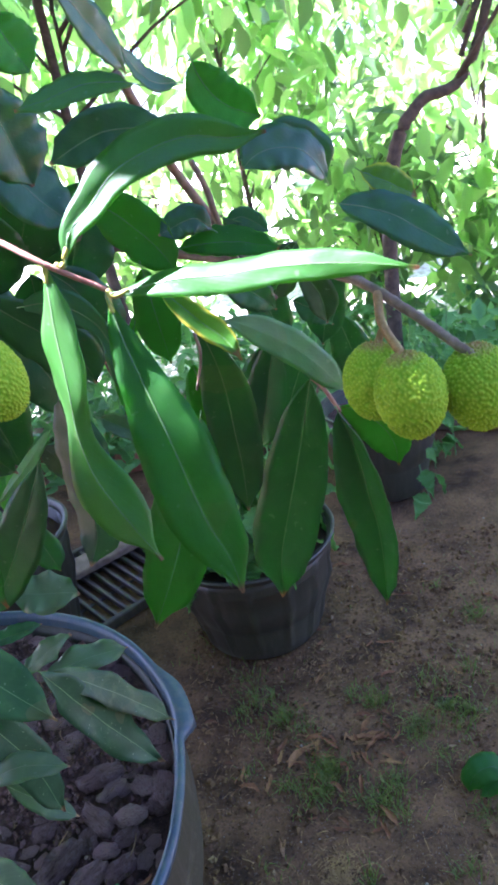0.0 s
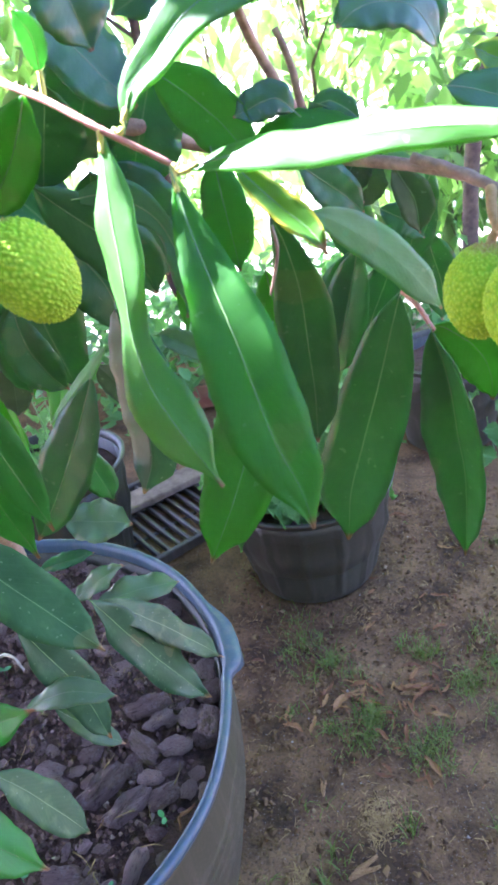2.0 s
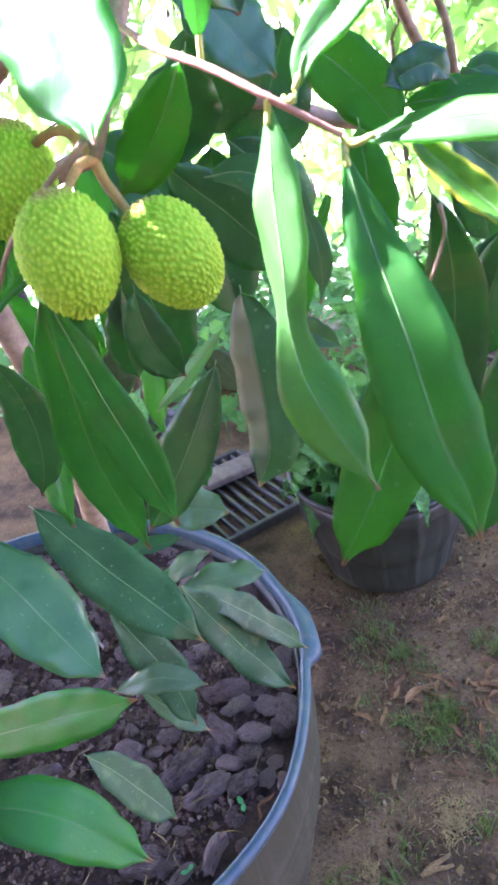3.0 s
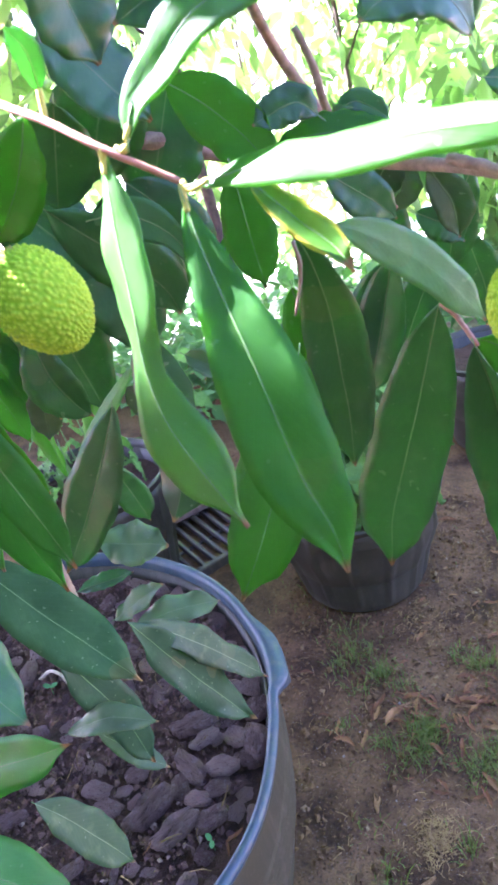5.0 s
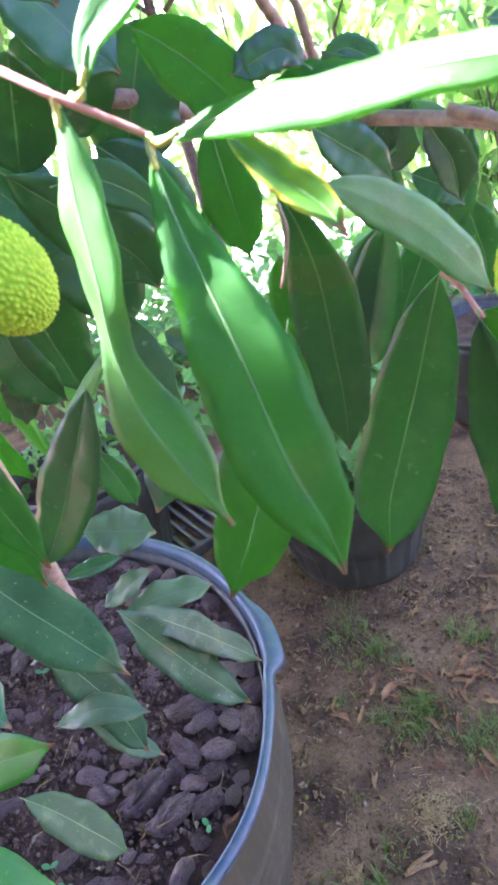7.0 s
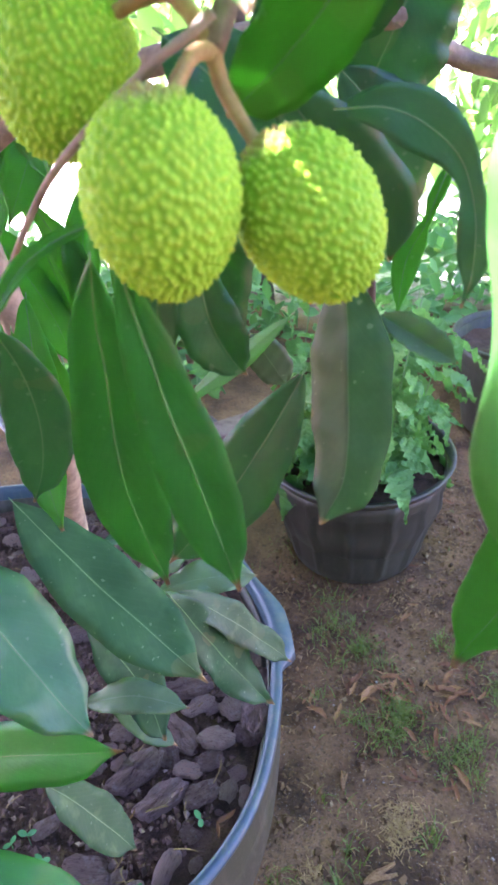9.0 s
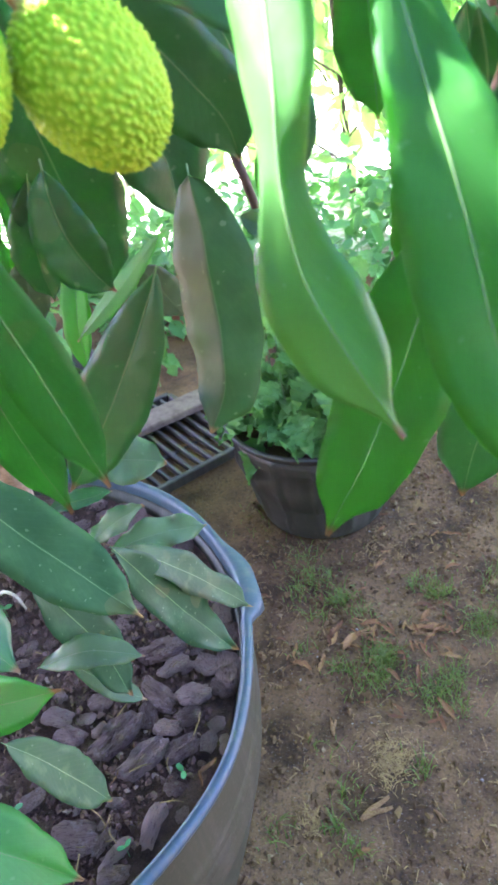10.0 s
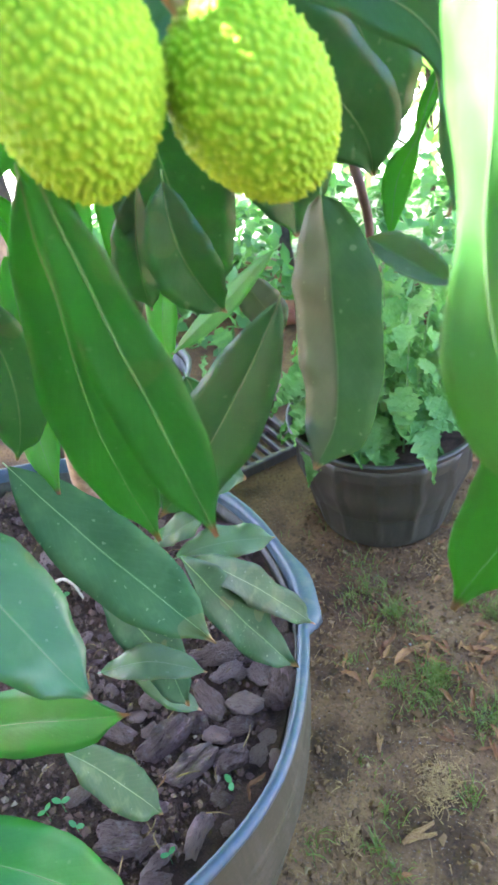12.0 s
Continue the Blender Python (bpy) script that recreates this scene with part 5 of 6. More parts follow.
def build_seedlings():
    rng = random.Random(3)
    for k in range(13):
        w, r = k * 2.4, 0.125 * math.sqrt((k + 0.5) / 13)
        x, y = MID[0] + r * math.cos(w), MID[1] + r * math.sin(w)
        seedling((x, y, 0.238), rng.uniform(0.14, 0.42), 18, 0.115, 40 + k, ((x - MID[0]) * 0.3 + rng.uniform(-.03, .03) + 0.02, (y - MID[1]) * 0.3))
    for k in range(12):
        x, y = rng.uniform(-0.75, 0.75), rng.uniform(2.0, 2.7)
        seedling((x, y, -0.01), rng.uniform(0.3, 0.6), 14, 0.10, 80 + k, (rng.uniform(-.06, .06), rng.uniform(-.06, .06)))
    for k in range(6):
        w = k * 1.1
        seedling((-0.62 + 0.1 * math.cos(w), 1.62 + 0.1 * math.sin(w), 0.29), rng.uniform(0.15, 0.35), 12, 0.08, 120 + k, (rng.uniform(-.05, .05), 0))


build_seedlings()


# ---- slatted tray on the ground ----
def beam(name, a, b, w, h, mat, parent):
    """A bar with eased edges from a to b, w wide and h high, standing on its lower face."""
    a, b = np.array(a, float), np.array(b, float)
    d = unit(b - a)
    s = unit(np.cross(d, (0, 0, 1)))
    u = np.array((0, 0, 1.0))
    e = min(w, h) * 0.18
    ring = [(-w / 2 + e, 0), (w / 2 - e, 0), (w / 2, e), (w / 2, h - e), (w / 2 - e, h), (-w / 2 + e, h), (-w / 2, h - e), (-w / 2, e)]
    verts = [p + s * x + u * z for p in (a, b) for x, z in ring]
    faces = [(i, (i + 1) % 8, 8 + (i + 1) % 8, 8 + i) for i in range(8)] + [tuple(range(8))[::-1], tuple(range(8, 16))]
    return part(name, mesh_from(name, verts, faces, mat, False), parent)


def build_tray():
    c = np.array((-0.192, 1.808, 0.0))
    e1, e2 = np.array((-0.724, -0.690, 0)), np.array((-0.690, 0.724, 0))
    tray = thing("slatted_tray", tuple(c), label="dirty dark plastic slatted tray lying on the earth", category="tray")
    L, D, z = 0.46, 0.40, 0.018
    beam("edge_bar", c, c + e1 * L, 0.018, 0.030, M_TRAY, tray)
    beam("edge_bar", c + e2 * D, c + e1 * L + e2 * D, 0.018, 0.030, M_TRAY, tray)
    beam("edge_bar", c + e2 * 0.0095, c + e2 * (D - 0.0095), 0.018, 0.030, M_TRAY, tray)
    beam("edge_bar", c + e1 * L + e2 * 0.0095, c + e1 * L + e2 * (D - 0.0095), 0.018, 0.030, M_TRAY, tray)
    for k in range(1, 14):
        q = c + e1 * (L * k / 14) + np.array((0, 0, 0.008))
        beam("slat", q + e2 * 0.0095, q + e2 * (D - 0.0095), 0.011, 0.016, M_TRAY, tray)
    for k in (1, 2):
        q = c + e2 * (D * k / 3) + np.array((0, 0, 0.002))
        beam("cross_bar", q + e1 * 0.0095, q + e1 * (L - 0.0095), 0.012, 0.0058, M_TRAY, tray)


build_tray()


def build_log():
    log = thing("log", (1.1, 2.45, 0.06), label="weathered grey-brown log lying on the earth behind the pots", category="log")
    tube("stem_wood", [(0.62, 2.62, 0.055), (1.0, 2.50, 0.06), (1.6, 2.30, 0.06), (2.3, 2.15, 0.06)], 0.065, 0.07, M_LOG, log, 20, 10, 0.08)


build_log()

# ---- board lying behind the tub ----
plank = thing("plank", (-0.30, 1.98, 0.0), label="short grey-brown board lying across the tray", category="board")
beam("board", (-0.62, 1.80, 0.031), (-0.24, 2.12, 0.031), 0.09, 0.022, M_BOARD, plank)


# ---- trees and scrub behind, and the far sunlit ground ----
def garden_tree(at, height, clumps, leaves, seed, spread=(0.8, 0.6), low=0.7, trunk_r=0.03, label="slender garden tree with drooping leaves", line=None, foliage=None):
    rng = np.random.RandomState(seed)
    t = thing("tree", at, label=label, category="tree", group="trees behind the pots")
    b = np.array(at)
    top = b + np.array((rng.uniform(-.2, .2), rng.uniform(-.1, .2), height * 0.9))
    m1 = b + (top - b) * 0.35 + np.array((rng.uniform(-.08, .08), 0, 0))
    way = [b - np.array((0, 0, 0.03)), m1, top] if line is None else [b - np.array((0, 0, 0.03))] + line
    top = np.array(way[-1])
    tube("trunk", way, trunk_r, trunk_r * 0.35, M_FAR_TRUNK, t, 10, 8, 0.12)
    centers = []
    for k in range(clumps):
        z = low + (height - low) * ((k + rng.rand()) / clumps)
        f = (z - low) / (height - low)
        a = rng.rand() * 6.283
        rad = (0.35 + 0.65 * rng.rand()) * (1 - 0.45 * f)
        c = b + np.array((math.cos(a) * spread[0] * rad, math.sin(a) * spread[1] * rad, z))
        centers.append(c)
        if k % 2 == 0:
            s = b + (top - b) * max(0.1, min(0.95, (z - 0.25) / height))
            tube("branch", [s, (s + c) / 2 + np.array((0, 0, 0.05)), c], trunk_r * 0.32, 0.003, M_FAR_TRUNK, t, 6, 4)
    v, f = scatter_leaves(leaves, centers, (0.14, 0.14, 0.13), 0.15, 0.060, 40, seed + 1)
    tagged(part("crown", mesh_from("crown", v, f, foliage or M_FAR), t), kind="stuff")


# tall trees at the back
garden_tree((0.60, 2.72, 0.0), 3.7, 60, 1200, 3, (0.85, 0.5), 1.6, 0.030, line=[(0.605, 2.72, 0.713), (0.65, 2.72, 1.007), (0.739, 2.72, 1.131), (0.936, 2.72, 1.295), (1.15, 2.7, 2.4), (1.3, 2.7, 3.2)], foliage=M_HANGING)
garden_tree((-0.42, 2.95, 0.0), 3.7, 60, 1300, 5, (0.85, 0.5), 1.6, 0.03, foliage=M_HANGING)
garden_tree((-1.5, 2.8, 0.0), 3.7, 60, 2400, 7, (0.9, 0.5), 1.1, 0.03)
garden_tree((1.9, 2.9, 0.0), 3.7, 60, 2400, 9, (0.95, 0.5), 1.1, 0.035)


def build_shade_tree():
    """An unseen spreading tree, added so its crown shades the pots and the path."""
    at = (-1.95, 1.2, 0.0)
    t = thing("unseen_shade_tree", at, label="unseen spreading tree added to shade the pots with its crown", category="tree")
    top = np.array((-1.7, 1.2, 2.4))
    tube("trunk", [(-1.95, 1.2, -0.03), (-1.90, 1.2, 1.0), top], 0.09, 0.06, M_FAR_TRUNK, t, 14, 8, 0.12)
    rng = np.random.RandomState(61)
    centers = [np.array((rng.uniform(-3.5, -0.5), rng.uniform(-0.8, 3.6), rng.uniform(2.35, 3.2))) for k in range(300)]
    for k in range(0, 300, 13):
        c = centers[k]
        if c[1] < 1.5 and c[0] > -1.9:
            continue
        tube("branch", [top, (top + c) / 2 + np.array((0, 0, 0.25)), c], 0.03, 0.006, M_FAR_TRUNK, t, 7, 5)
    v, f = scatter_leaves(42000, centers, (0.17, 0.17, 0.12), 0.21, 0.075, 25, 62)
    v, f = thin_out(v)
    tagged(part("crown", mesh_from("crown", v, f, M_CROWN), t), kind="stuff")


build_shade_tree()


def build_hedge():
    """Unseen tall hedge added on the near side; keeps low sky off the leaves."""
    h = thing("hedge", (0.0, -1.2, 0.0), label="unseen tall dense hedge added to keep the low sky off the leaves", category="hedge")
    rng = np.random.RandomState(71)
    for k in range(9):
        x = -3.2 + 0.8 * k + rng.uniform(-0.1, 0.1)
        tube("stem", [(x, -1.2, -0.03), (x + rng.uniform(-.1, .1), -1.2, 1.0), (x + rng.uniform(-.2, .2), -1.2, 2.5)], 0.03, 0.012, M_FAR_TRUNK, h, 7, 5)
    cs = [np.array((rng.uniform(-3.4, 3.4), rng.uniform(-1.55, -0.95), rng.uniform(0.1, 2.6))) for k in range(260)]
    v, f = scatter_leaves(9000, cs, (0.16, 0.10, 0.16), 0.17, 0.07, 35, 72)
    v[:, 2] = np.maximum(v[:, 2], 0.0)
    tagged(part("foliage", mesh_from("foliage", v, f, M_CROWN), h), kind="stuff")


build_hedge()
# lower sunlit bushes beyond them
garden_tree((0.15, 4.1, 0.0), 2.0, 30, 1050, 11, (0.9, 0.5), 0.35, 0.022, "sunlit leafy bush with thin stems")
garden_tree((1.3, 4.3, 0.0), 2.1, 30, 1050, 13, (0.9, 0.5), 0.35, 0.022, "sunlit leafy bush with thin stems")
garden_tree((-1.1, 4.2, 0.0), 2.1, 30, 1050, 15, (0.9, 0.5), 0.35, 0.022, "sunlit leafy bush with thin stems")
garden_tree((0.72, 3.45, 0.0), 1.05, 16, 420, 41, (0.42, 0.2), 0.30, 0.012, "low leafy bush with thin stems under the trees")
garden_tree((1.42, 3.55, 0.0), 1.05, 16, 420, 43, (0.42, 0.2), 0.30, 0.012, "low leafy bush with thin stems under the trees")
garden_tree((0.7, 5.6, 0.0), 2.4, 30, 1050, 17, (1.2, 0.5), 0.3, 0.022, "sunlit leafy bush with thin stems")
garden_tree((-0.6, 5.7, 0.0), 2.4, 30, 1050, 19, (1.2, 0.5), 0.3, 0.022, "sunlit leafy bush with thin stems")


def build_scrub():
    rng = np.random.RandomState(30)
    cs = [np.array((rng.uniform(-2.5, 2.5), rng.uniform(2.5, 3.6), rng.uniform(0.03, 0.32))) for k in range(120)]
    v, f = scatter_leaves(3800, cs, (0.12, 0.12, 0.06), 0.085, 0.045, 5, 31, 1.5)
    v[:, 2] = np.maximum(v[:, 2], 0.0)
    tagged(part("undergrowth", mesh_from("undergrowth", v, f, M_WEED)), "low leafy green weeds growing on the earth", "undergrowth", kind="stuff")


build_scrub()


# ---- grass, litter and pebbles ----
def build_grass():
    rng = np.random.RandomState(4)
    verts, faces = [], []
    spots = [(0.070, 1.262, 0.010, 90), (0.153, 1.127, 0.020, 260), (0.143, 1.078, 0.014, 90), (0.073, 1.097, 0.012, 60), (-0.003, 1.137, 0.010, 40), (-0.012, 1.291, 0.022, 60), (0.026, 1.327, 0.020, 50), (0.266, 1.280, 0.015, 120), (0.246, 1.054, 0.020, 150), (0.203, 0.910, 0.012, 60), (0.096, 0.781, 0.014, 70), (0.085, 0.860, 0.014, 35), (0.049, 0.932, 0.020, 25), (0.066, 0.811, 0.010, 40), (0.233, 1.309, 0.015, 60), (0.345, 1.202, 0.022, 190), (0.414, 1.252, 0.020, 160), (0.278, 1.080, 0.018, 120), (0.154, 1.119, 0.014, 80), (0.540, 1.516, 0.014, 80), (0.481, 1.639, 0.008, 25), (0.455, 1.231, 0.015, 90), (0.285, 1.011, 0.012, 60), (0.083, 1.282, 0.02, 50), (0.423, 1.007, 0.02, 60), (0.366, 0.908, 0.015, 60), (0.65, 1.6, 0.15, 200), (0.55, 1.3, 0.1, 120), (0.05, 1.32, 0.06, 60), (-0.10, 1.55, 0.08, 60)]
    spots += [(0.565, 1.532, 0.018, 46), (0.291, 1.284, 0.024, 63), (0.343, 1.188, 0.030, 79), (0.384, 1.129, 0.018, 46), (-0.006, 1.395, 0.024, 63), (0.165, 1.117, 0.030, 79), (0.211, 1.052, 0.018, 46), (0.117, 1.232, 0.024, 63), (0.398, 1.333, 0.030, 79), (0.489, 1.353, 0.018, 46), (0.276, 1.068, 0.024, 63), (0.433, 1.190, 0.030, 79), (0.076, 1.257, 0.018, 46), (0.003, 1.325, 0.024, 63), (0.152, 1.109, 0.030, 79), (0.022, 1.221, 0.018, 46), (0.244, 1.032, 0.024, 63), (0.104, 1.067, 0.030, 79), (-0.021, 0.797, 0.018, 46)]
    for x, y, r, n in spots:
        for k in range(n):
            q = r * (0.55 + 0.9 * rng.rand() ** 2)
            px, py = x + q * rng.normal(), y + q * rng.normal()
            h = 0.007 + 0.022 * rng.rand() ** 1.4
            a = rng.rand() * 6.283
            d = np.array((math.cos(a), math.sin(a), 0)) * h * (0.4 + 1.1 * rng.rand())
            s = np.array((-math.sin(a), math.cos(a), 0)) * (0.0005 + 0.0006 * rng.rand())
            b = np.array((px, py, -0.004))
            o = len(verts)
            m = b + d * 0.4 + np.array((0, 0, h * 0.75))
            e = b + d + np.array((0, 0, h * (0.7 + 0.4 * rng.rand())))
            verts += [b - s, b + s, m - s * 0.8, m + s * 0.8, e]
            faces += [(o, o + 1, o + 3, o + 2), (o + 2, o + 3, o + 4)]
    tagged(part("grass", mesh_from("grass", verts, faces, M_GRASS)), "sparse short green grass on bare earth", "grass", kind="stuff")
    verts, faces = [], []
    for k in range(2600):
        x, y = rng.uniform(-0.15, 0.9), rng.uniform(0.6, 2.1)
        a, l = rng.rand() * 6.283, 0.004 + 0.020 * rng.rand() ** 2
        d = np.array((math.cos(a), math.sin(a), 0.12 * rng.normal())) * l / 2
        s = np.array((-math.sin(a), math.cos(a), 0)) * (0.0003 + 0.0005 * rng.rand())
        c = np.array((x, y, 0.003 + 0.004 * rng.rand()))
        u = np.array((0, 0, 0.0012))
        o = len(verts)
        verts += [c - d - s, c - d + s, c + u * 2 - s, c + u * 2 + s, c + d - s, c + d + s]
        faces += [(o, o + 1, o + 3, o + 2), (o + 2, o + 3, o + 5, o + 4)]
    for cx, cy, rr, n in ((0.156, 0.916, 0.016, 330), (0.030, 0.813, 0.010, 90), (0.166, 0.931, 0.016, 90), (0.153, 1.407, 0.03, 160)):
        for k in range(n):
            x, y = cx + rr * rng.normal(), cy + rr * 1.3 * rng.normal()
            a, l = rng.rand() * 6.283, 0.004 + 0.012 * rng.rand()
            d = np.array((math.cos(a), math.sin(a), 0.5 * abs(rng.normal()))) * l / 2
            s = np.array((-math.sin(a), math.cos(a), 0)) * (0.0004 + 0.0005 * rng.rand())
            c = np.array((x, y, 0.004 + 0.006 * rng.rand()))
            o = len(verts)
            verts += [c - d - s, c - d + s, c - s, c + s, c + d - s, c + d + s]
            faces += [(o, o + 1, o + 3, o + 2), (o + 2, o + 3, o + 5, o + 4)]
    tagged(part("litter", mesh_from("litter", verts, faces, M_STRAW)), "bits of dry straw and grass on the earth", "litter", kind="stuff")
    verts, faces = [], []
    for k in range(300):
        x, y = rng.uniform(-0.1, 0.9), rng.uniform(0.6, 2.1)
        a = 0.0009 + 0.0024 * rng.rand() ** 3
        c = np.array((x, y, a * 0.3))
        o = len(verts)
        for d in ((1, 0, 0), (-1, 0, 0), (0, 1, 0), (0, -1, 0), (0, 0, 0.7), (0, 0, -0.7)):
            verts.append(c + a * (np.array(d) * (0.7 + 0.6 * rng.rand()) + 0.2 * rng.normal(size=3)))
        for t in ((0, 2, 4), (2, 1, 4), (1, 3, 4), (3, 0, 4), (2, 0, 5), (1, 2, 5), (3, 1, 5), (0, 3, 5)):
            faces.append(tuple(o + i for i in t))
    tagged(part("pebbles", mesh_from("pebbles", verts, faces, M_PEBBLE)), "small pale pebbles strewn on the earth", "pebbles", kind="stuff")

    # crumbs and clods of the earth itself
    verts, faces = [], []
    for k in range(9000):
        x, y = rng.uniform(-0.15, 0.8), rng.uniform(0.62, 1.9)
        a = 0.0016 + 0.0065 * rng.rand() ** 3
        c = np.array((x, y, a * 0.25 - 0.002))
        o = len(verts)
        for d in ((1, 0, 0), (-1, 0, 0), (0, 1, 0), (0, -1, 0), (0, 0, 0.7), (0, 0, -0.7)):
            verts.append(c + a * (np.array(d) * (0.7 + 0.6 * rng.rand()) + 0.25 * rng.normal(size=3)))
        for t in ((0, 2, 4), (2, 1, 4), (1, 3, 4), (3, 0, 4), (2, 0, 5), (1, 2, 5), (3, 1, 5), (0, 3, 5)):
            faces.append(tuple(o + i for i in t))
    tagged(part("earth_clods", mesh_from("earth_clods", verts, faces, M_CLOD, False)), "crumbs and small clods of brown earth", "soil", kind="stuff")


build_grass()


def dry_leaf_mesh(seed):
    """A curled dry leaf, unit length."""
    rng = np.random.RandomState(seed)
    verts, faces = [], []
    n = 9
    curl = 0.1 + 0.5 * rng.rand()
    wide = rng.rand()
    for i in range(n + 1):
        v = i / n
        w = (0.045 + 0.09 * wide) * math.sin(math.pi * v) ** 0.7 * (0.75 + 0.5 * rng.rand()) + 0.004
        for u in (-1, -0.5, 0, 0.5, 1):
            verts.append((v - 0.5, u * w + 0.06 * math.sin(4 * v + seed), curl * w * u * u * 1.5 + 0.05 * math.sin(5 * v + seed) + 0.03 * rng.normal()))
    for i in range(n):
        for j in range(4):
            a = i * 5 + j
            faces.append((a, a + 1, a + 6, a + 5))
    return mesh_from("dry_leaf", verts, faces, M_DRY)


DRY = [dry_leaf_mesh(k) for k in range(6)]


def dry_leaf(x, y, size, turn, kind, tilt=0.0, z=0.006, where="the earth"):
    ob = new("dry_leaf", DRY[kind % 6])
    ob.matrix_basis = pose(x, y, z, tilt, 0, turn) @ Matrix.Diagonal((size, size, size, 1))
    tagged(ob, "curled brown dry leaf lying on " + where, "leaf", "fallen leaves")


dry_leaf(0.096, 1.157, 0.060, 55, 0, 20)
dry_leaf(0.068, 1.186, 0.050, 70, 1)
dry_leaf(0.126, 1.209, 0.055, 5, 2)
dry_leaf(0.235, 1.192, 0.070, 0, 3)
dry_leaf(0.194, 1.108, 0.034, 80, 4)
dry_leaf(0.001, 1.100, 0.045, -30, 5)
dry_leaf(0.119, 1.024, 0.020, 0, 3)
dry_leaf(0.244, 0.991, 0.040, 100, 4)
dry_leaf(0.120, 1.288, 0.020, 20, 5)
dry_leaf(-0.084, 1.269, 0.030, 0, 0)
dry_leaf(0.257, 1.186, 0.060, 10, 1)
dry_leaf(0.326, 0.972, 0.030, 40, 2)
dry_leaf(0.256, 1.014, 0.050, 120, 3)
dry_leaf(0.215, 1.081, 0.045, 75, 4)
dry_leaf(0.604, 1.569, 0.050, 130, 5)
dry_leaf(0.253, 1.775, 0.050, 10, 0)
dry_leaf(0.426, 1.273, 0.050, 10, 2)
dry_leaf(0.061, 1.160, 0.040, 60, 3)
dry_leaf(-0.024, 2.186, 0.050, 20, 4)
dry_leaf(-0.360, 1.833, 0.055, 10, 5)


def dry_twig(a, b):
    """A thin bent twig on the bark chips."""
    z = SOIL_Z + 0.017
    mid = ((a[0] + b[0]) / 2 + 0.003, (a[1] + b[1]) / 2, z + 0.004)
    tagged(tube("dry_twig", [(a[0], a[1], z), mid, (b[0], b[1], z)], 0.0007, 0.0004, M_STRAW, None, 6, 4, 0.1), "thin pale dry twig on the bark chips", "twig", "twigs in the tub")


dry_leaf(-0.040, 0.664, 0.026, 60, 1, z=0.424, where="the bark chips in the tub")
dry_leaf(-0.045, 0.651, 0.018, 100, 4, z=0.424, where="the bark chips in the tub")
dry_leaf(-0.136, 0.648, 0.018, 80, 2, z=0.424, where="the bark chips in the tub")
dry_twig((-0.158, 0.619), (-0.131, 0.601))
dry_twig((-0.131, 0.612), (-0.134, 0.596))
dry_twig((-0.083, 0.626), (-0.059, 0.628))
dry_twig((-0.062, 0.697), (-0.060, 0.725))
dry_twig((-0.123, 0.656), (-0.101, 0.666))


def husk(x, y, size, turn, label):
    """A dry husk split lengthwise: two curled strips with thickness, joined at one end."""
    rng = np.random.RandomState(int(size * 1000))
    verts, faces = [], []
    for sidew, length, spread in ((1, 1.0, 0.05), (-1, 0.82, -0.07)):
        n, k = 12, 5
        o = len(verts)
        for skin in (0.0, -0.025):
            for i in range(n + 1):
                v = i / n
                w = 0.075 * (0.5 + 0.5 * math.sin(math.pi * min(1.0, v * 0.8 + 0.15))) * (0.85 + 0.3 * rng.rand())
                for j in range(k):
                    u = j / (k - 1) * 2 - 1
                    verts.append(((v - 0.5) * length, spread * v * 2 + u * w + 0.03 * math.sin(5 * v), 0.05 + 0.9 * w * (1 - u * u) + 0.03 * v * sidew + skin + 0.006 * rng.normal()))
        m = (n + 1) * k
        for i in range(n):
            for j in range(k - 1):
                a = o + i * k + j
                faces += [(a, a + 1, a + k + 1, a + k), (m + a, m + a + k, m + a + k + 1, m + a + 1)]
            for a, q in ((o + i * k, o + (i + 1) * k), (o + i * k + k - 1, o + (i + 1) * k + k - 1)):
                faces.append((a, q, m + q, m + a))
        for i in (0, n):
            for j in range(k - 1):
                a = o + i * k + j
                faces.append((a, a + 1, m + a + 1, m + a))
    ob = new("husk", mesh_from("husk", verts, faces, M_HUSK))
    ob.matrix_basis = pose(x, y, 0.001, 0, 0, turn) @ Matrix.Diagonal((size, size, size, 1))
    tagged(ob, label, "husk", "dry husks on the earth")


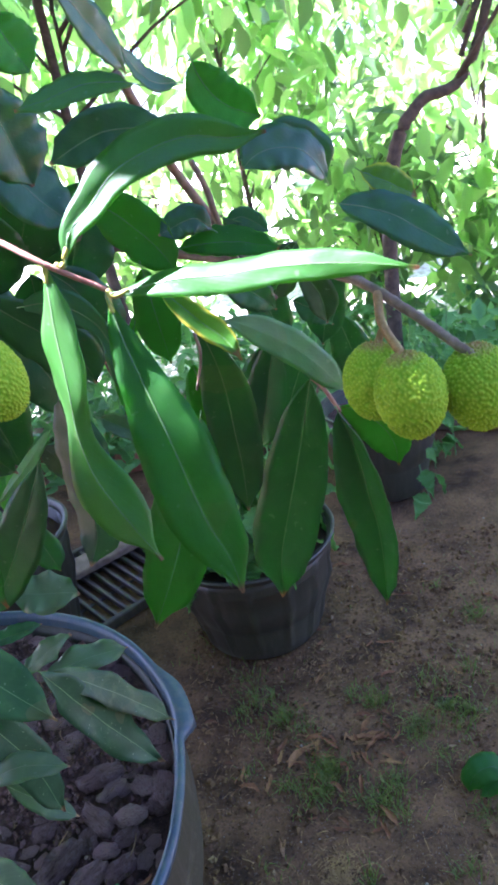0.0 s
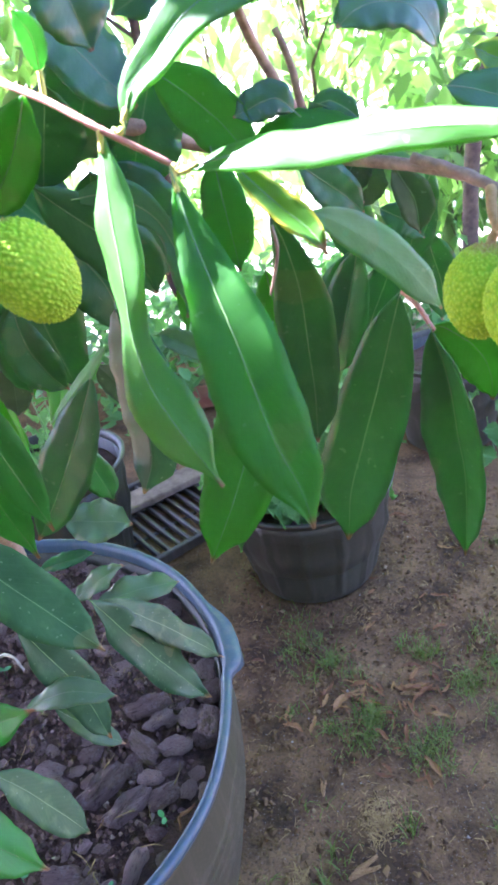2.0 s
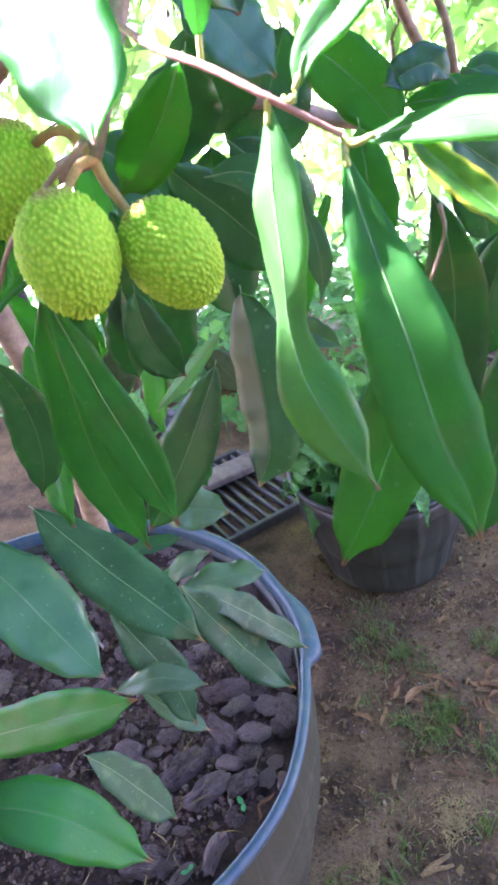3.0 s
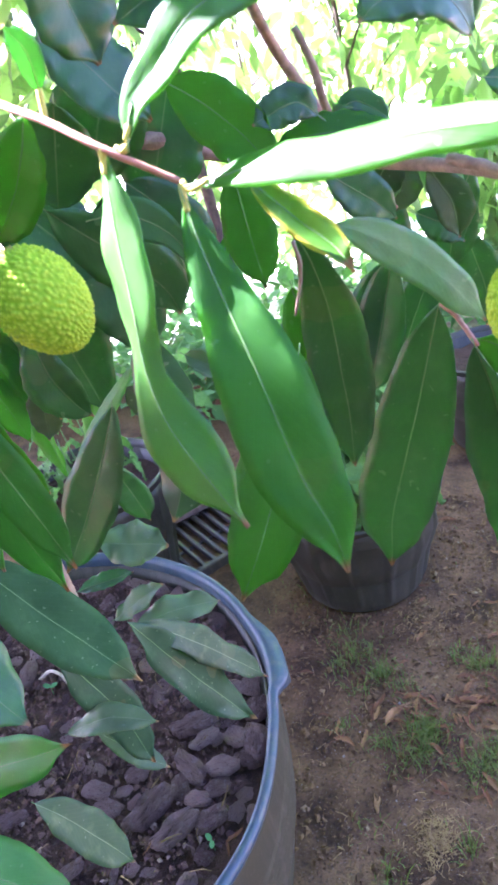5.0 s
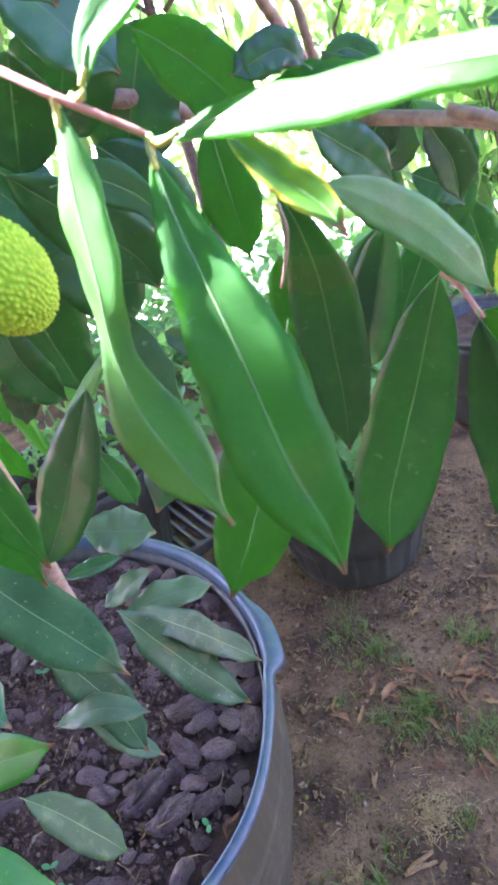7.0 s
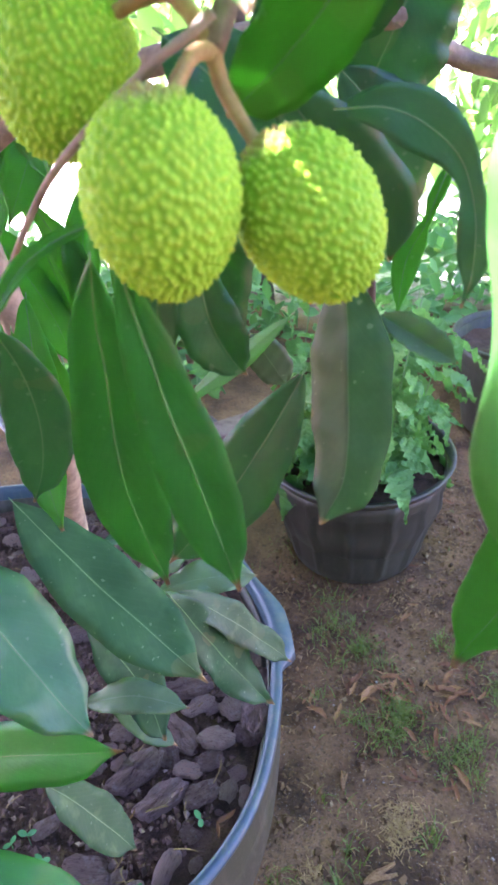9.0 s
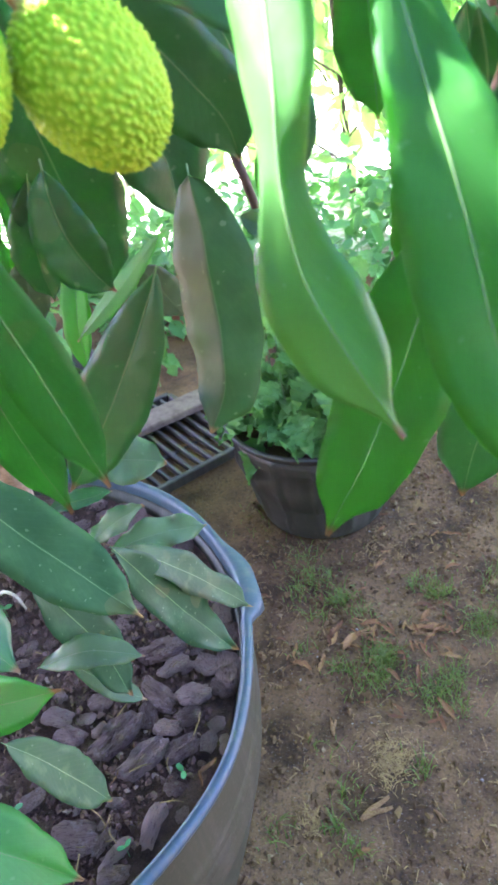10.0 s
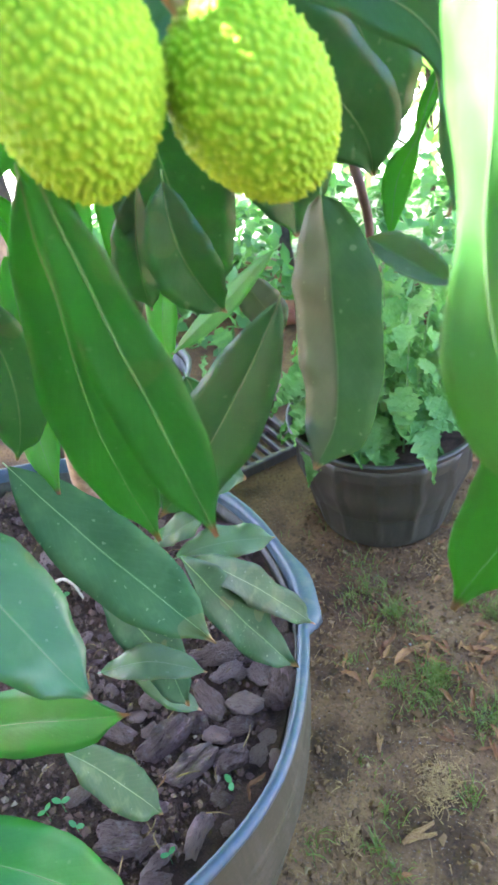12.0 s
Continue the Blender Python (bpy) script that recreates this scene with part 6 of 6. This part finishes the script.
husk(0.129, 0.838, 0.058, 36, "pale tan dry husk split open on the earth")
husk(0.062, 0.976, 0.034, 96, "narrow pale dry husk lying on the earth")
husk(0.225, 0.834, 0.024, -48, "short pale dry husk lying on the earth")
husk(0.116, 1.179, 0.040, 25, "reddish-brown dry husk curled on the earth")
husk(0.234, 1.181, 0.045, 12, "tan dry husk beside the grass")


def litter_random():
    rng = random.Random(11)
    for k in range(30):
        x, y = rng.uniform(-0.05, 0.95), rng.uniform(0.75, 2.3)
        dry_leaf(x, y, rng.uniform(0.012, 0.045), rng.uniform(0, 360), k)
    # drifts of leaf litter in the grass
    for cx, cy, r, n in ((0.111, 1.178, 0.05, 18), (0.223, 1.167, 0.06, 20), (0.181, 1.055, 0.05, 8), (0.276, 1.197, 0.05, 12), (-0.022, 1.122, 0.03, 4), (0.30, 1.45, 0.16, 16)):
        for k in range(n):
            dry_leaf(cx + rng.gauss(0, r * 0.7), cy + rng.gauss(0, r * 0.6), rng.uniform(0.012, 0.045), rng.uniform(0, 360), k, rng.uniform(-15, 15))


litter_random()

# a green fallen leaf and a seedling of grass beside the tub
fallen = thing("green_leaf", (0.43, 1.065, 0.012), label="fallen pale green leaf pair lying on the earth", category="leaf")
leaf_on(fallen, (0.489, 1.070, 0.020), (0.404, 1.045, 0.006), 0.056, (-0.36, -0.33, 0.87), line=[(0.489, 1.070, 0.020), (0.446, 1.062, 0.045), (0.416, 1.053, 0.034), (0.404, 1.045, 0.006)], fold=14)
leaf_on(fallen, (0.484, 1.050, 0.014), (0.422, 1.030, 0.010), 0.034, (-0.2, -0.2, 0.92), line=[(0.484, 1.050, 0.014), (0.455, 1.042, 0.026), (0.422, 1.030, 0.010)], fold=14)
for k in range(3):
    x, y = ((-0.45, 2.6), (0.9, 2.62), (0.75, 2.75))[k]
    b = thing("brick", (x, y, 0.0), label="worn reddish fired clay brick on the earth", category="brick", group="bricks by the log")
    beam("brick_body", (x - 0.1, y, 0.0), (x + 0.1, y + 0.03, 0.0), 0.1, 0.065, M_BRICK, b)
